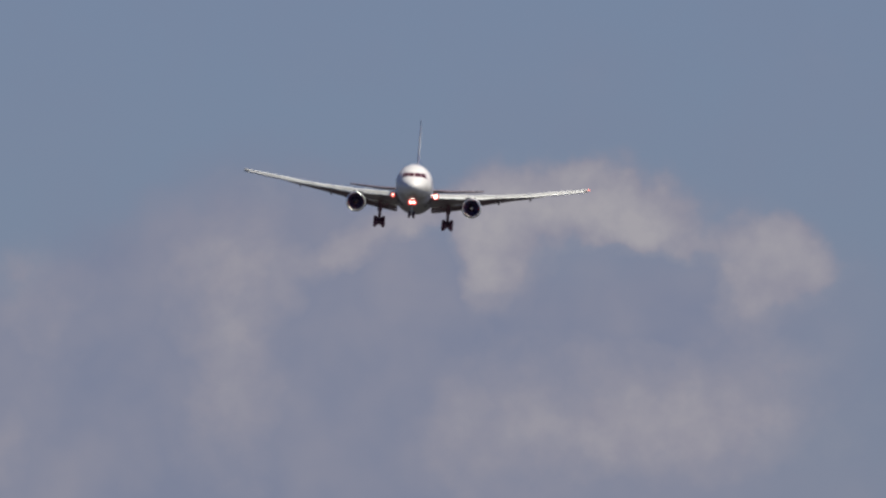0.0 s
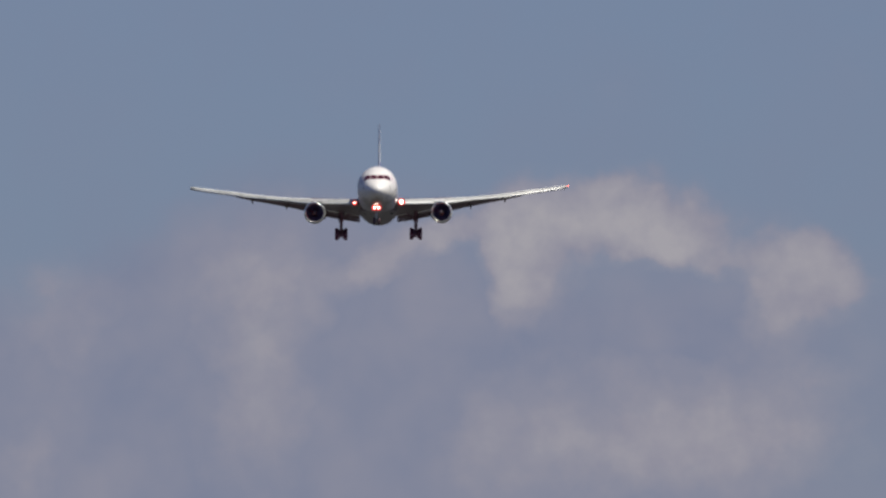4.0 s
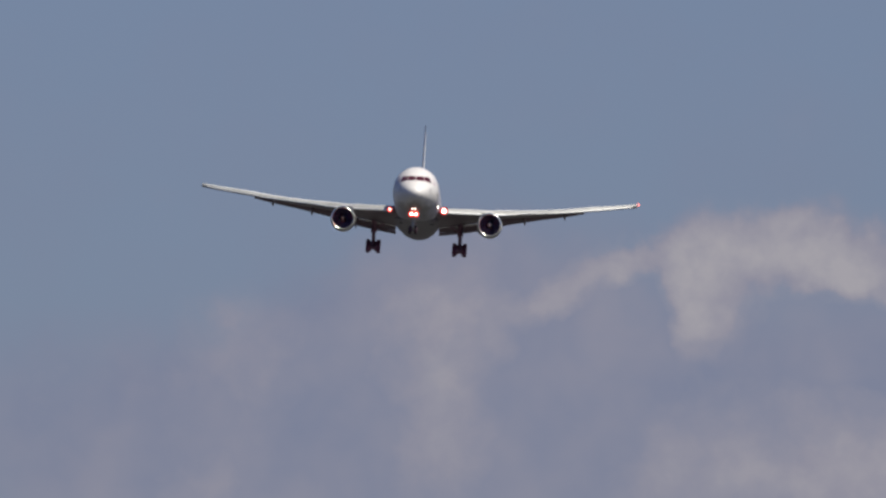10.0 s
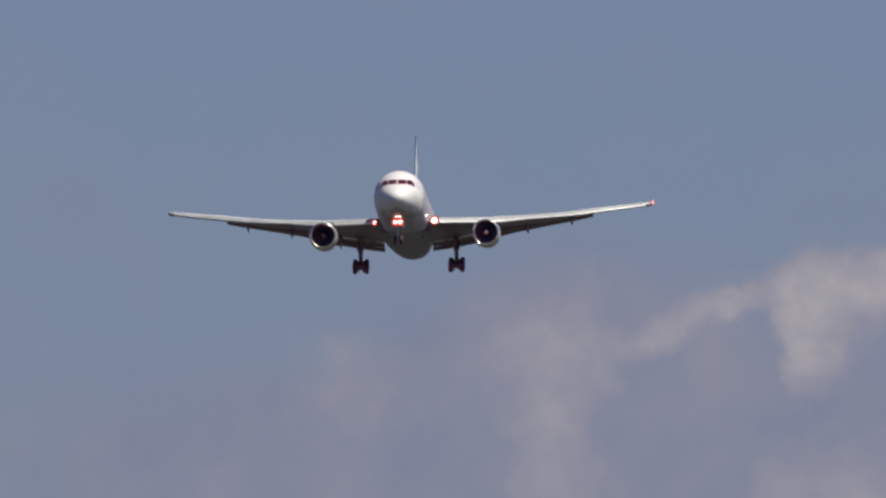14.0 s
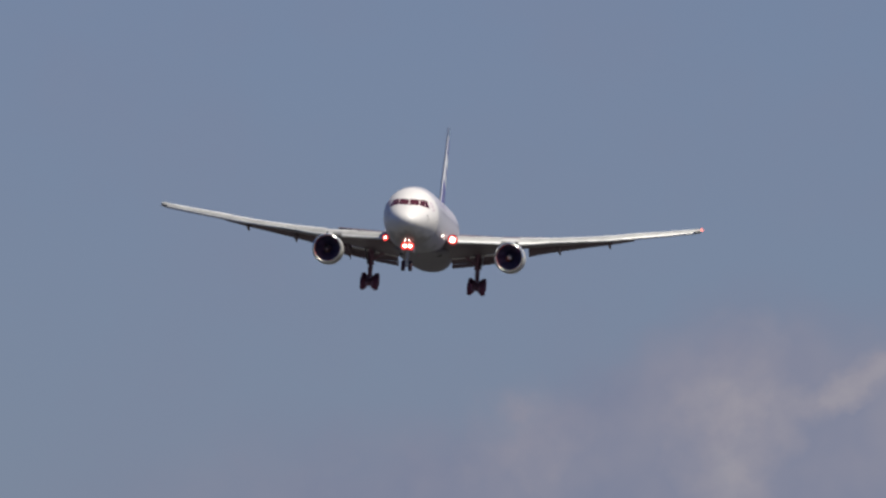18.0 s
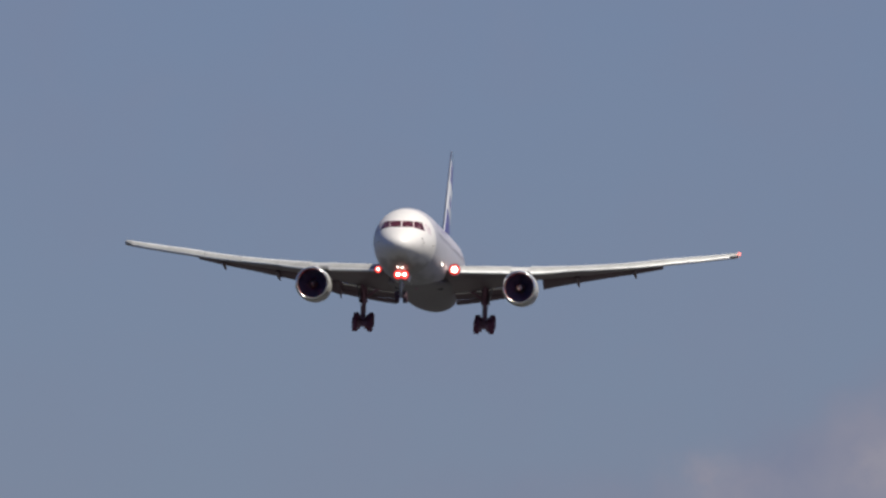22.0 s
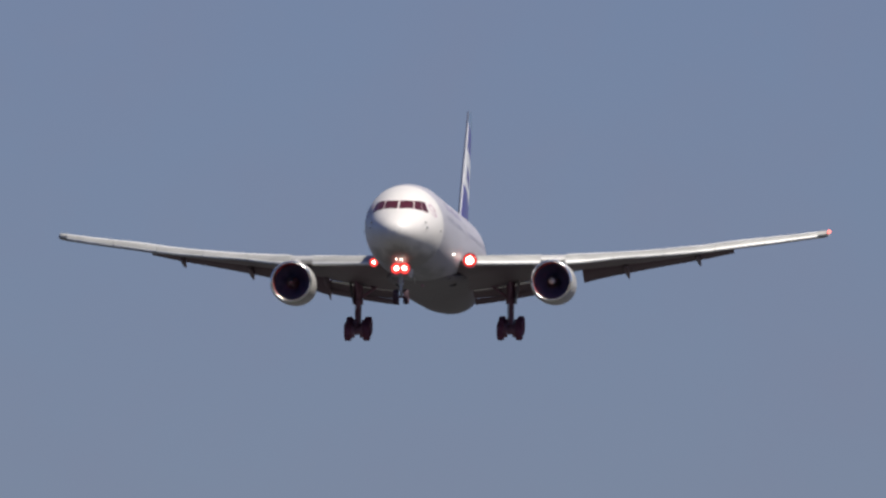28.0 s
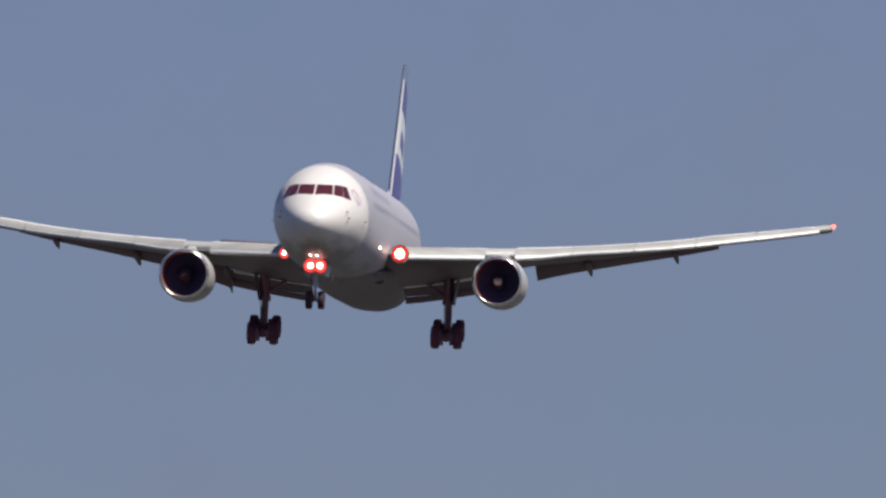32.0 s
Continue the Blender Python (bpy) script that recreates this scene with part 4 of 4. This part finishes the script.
    rod((gx - s * 0.22, gy - 0.1, -2.6), (gx - s * 0.17, gy - 0.2, gz + 0.3), 0.022, 0.022, 6, bm)
    part("hydraulic_line", bm, SEAL, strut)


def build_nose_gear(root):
    gx, gy, gz = -0.11, 5.3, -4.43
    strut = part("nose_gear_strut", rod((gx, gy - 0.15, -2.1), (gx, gy, -3.7), 0.115, 0.11, 16), GEARWHITE, root, "pale grey nose landing gear leg, extended")
    part("nose_piston", rod((gx, gy, -3.65), (gx, gy + 0.05, gz + 0.02), 0.08, 0.08, 14), GEARWHITE, strut)
    part("nose_axle", rod((gx - 0.34, gy + 0.05, gz), (gx + 0.34, gy + 0.05, gz), 0.07, 0.07, 12), STEEL, strut)
    part("drag_strut", rod((gx, gy + 1.6, -2.5), (gx, gy + 0.02, -3.5), 0.07, 0.07, 10), GEARWHITE, strut)
    part("steering_collar", rod((gx, gy - 0.02, -3.42), (gx, gy, -3.72), 0.15, 0.15, 16), GEARWHITE, strut)
    bm = rod((gx, gy - 0.12, -3.65), (gx, gy - 0.38, -4.05), 0.04, 0.035, 8)
    rod((gx, gy - 0.38, -4.05), (gx, gy - 0.05, gz + 0.12), 0.035, 0.04, 8, bm)
    part("nose_torque_link", bm, GEARWHITE, strut)
    for q in (-1, 1):
        part("steering_cylinder", rod((gx + q * 0.16, gy - 0.05, -3.47), (gx + q * 0.16, gy - 0.36, -3.53), 0.042, 0.04, 10), STEEL, strut)
        build_wheel(root, (gx + q * 0.31, gy + 0.05, gz), 0.46, 0.33, "nose_wheel", "nose landing gear wheel", NOSETYRE)
        m = pose(0, 0, 0, 0, q * 12, 0)
        part("nose_gear_door", block((gx + q * 0.54, gy + 0.6, -2.92), (0.035, 2.3, 0.54), 0.012, m), WHITE, strut, "white nose gear door standing open")
        lamp(strut, (gx + 0.02 + q * 0.235, gy - 0.62 - q * 0.02, -2.74), 0.38, "nose_gear_lamp", 0.56)
        part("lamp_bracket", rod((gx + q * 0.25, gy - 0.2, -2.74), (gx, gy - 0.12, -2.74), 0.05, 0.05, 8), GEARWHITE, strut)
        small_lamp(strut, (gx + 0.02 + q * 0.165, gy - 1.75, -2.27), 0.048)


def build_airliner():
    root = new("airliner")
    root.empty_display_size = 5
    tagged(root, "white twin-engine airliner landing, gear and flaps down, lamps on", "airliner")
    build_fuselage(root)
    for s in (1, -1):
        build_wing(root, s)
        build_engine(root, s)
        build_main_gear(root, s)
    small_lamp(root, (side(10, -1.30) + 0.015, 13.4, -1.30), 0.075)
    build_nose_gear(root)
    build_tail(root)
    return root


build_ground()
build_clouds()
airliner = build_airliner()


def motions():
    # place of the nose, then the turn about x, y and z
    walk(airliner, [(t, pose(*p)) for t, *p in (
        (0, -119.72, 3586.16, 211.21, 1.46, 3.57, 1.57), (0.5, -119.48, 3546.78, 209.05, 1.39, 3.50, 1.66), (1, -119.15, 3507.52, 206.97, 1.30, 2.95, 1.87),
        (1.5, -118.94, 3468.33, 204.88, 1.14, 2.03, 1.96), (2, -118.71, 3429.23, 202.71, 1.16, 1.08, 1.97), (2.5, -118.51, 3390.17, 200.56, 1.26, 0.31, 1.97),
        (4.5, -117.21, 3234.75, 192.71, -0.10, -0.22, 1.63), (5, -117.16, 3196.18, 191.00, -0.71, -0.13, 1.63), (5.5, -117.13, 3157.81, 189.14, -1.13, 0.06, 1.58),
        (6, -117.04, 3119.73, 187.20, -1.26, 0.40, 1.66), (6.5, -116.92, 3081.93, 185.27, -1.37, 0.42, 1.68), (7, -116.89, 3044.42, 183.22, -1.25, 0.87, 1.71),
        (7.5, -116.86, 3007.15, 181.18, -1.05, 1.29, 1.65), (8, -116.81, 2970.10, 179.18, -0.95, 1.33, 1.70), (8.5, -116.74, 2933.29, 177.14, -0.73, 1.47, 1.69),
        (9, -116.78, 2896.72, 175.08, -0.33, 2.34, 1.71), (9.5, -116.74, 2860.35, 173.05, -0.15, 2.98, 1.70), (10, -116.76, 2824.19, 171.34, -0.51, 2.84, 1.62),
        (10.5, -116.75, 2788.25, 169.70, -1.09, 2.32, 1.50), (11, -116.87, 2752.47, 167.98, -1.50, 1.92, 1.31), (11.5, -116.93, 2716.86, 166.13, -1.46, 1.16, 1.19),
        (12, -117.05, 2681.42, 164.30, -1.51, 0.63, 1.00), (12.5, -117.13, 2646.16, 162.40, -1.40, 0.24, 0.94), (13, -117.21, 2611.08, 160.53, -1.33, 0.10, 0.80),
        (13.5, -117.32, 2576.23, 158.81, -1.62, -0.61, 0.57), (14, -117.47, 2541.56, 157.55, -1.85, -1.08, 0.31), (14.5, -117.53, 2507.07, 156.17, -1.81, -0.22, 0.18),
        (16.5, -119.19, 2370.04, 148.97, 0.28, -0.35, -0.62), (17, -119.60, 2335.83, 147.29, 0.62, 0.37, -0.53), (17.5, -119.59, 2301.62, 145.51, 0.74, 1.80, -0.45),
        (18, -119.58, 2267.33, 143.85, 0.56, 3.11, -0.44), (18.5, -119.59, 2232.97, 142.23, 0.11, 2.77, -0.42), (19, -119.57, 2198.50, 140.59, -0.28, 1.77, -0.32),
        (19.5, -119.61, 2163.98, 138.85, -0.52, 1.75, -0.44), (20, -119.67, 2129.44, 137.00, -0.49, 2.23, -0.52), (20.5, -119.68, 2094.92, 135.13, -0.50, 2.58, -0.66),
        (21, -119.79, 2060.38, 133.29, -0.39, 1.50, -0.90), (21.5, -119.81, 2025.88, 131.46, -0.38, 0.99, -0.87), (22, -119.77, 1991.43, 129.61, -0.40, 1.50, -0.83),
        (22.5, -119.76, 1957.05, 127.64, -0.16, 1.99, -0.80), (23, -119.80, 1922.74, 125.76, 0.10, 1.96, -0.87), (23.5, -119.81, 1888.46, 123.86, 0.27, 1.53, -0.82),
        (24, -119.71, 1854.18, 121.99, 0.32, 1.86, -0.68), (24.5, -119.75, 1819.83, 120.16, 0.34, 2.36, -0.68), (25, -119.74, 1785.38, 118.33, 0.31, 2.40, -0.79),
        (25.5, -119.68, 1750.80, 116.45, 0.39, 2.56, -0.75), (27.5, -119.48, 1612.35, 109.15, 0.37, 1.30, -0.79), (28, -119.41, 1577.76, 107.48, -0.13, 0.13, -0.70),
        (28.5, -119.27, 1543.10, 105.86, -0.63, 0.67, -0.53), (29, -119.14, 1508.50, 104.07, -0.72, 2.00, -0.45), (29.5, -119.05, 1474.06, 102.17, -0.64, 1.62, -0.35),
        (30, -119.03, 1439.83, 100.23, -0.41, 0.98, -0.38), (30.5, -118.96, 1405.81, 98.14, 0.25, 0.46, -0.28), (31, -118.88, 1371.90, 96.03, 1.06, 1.21, -0.26),
        (31.5, -118.77, 1338.04, 94.15, 1.28, 1.88, -0.07), (32, -118.66, 1304.21, 92.50, 0.80, 1.71, 0.12),
    )])


motions()
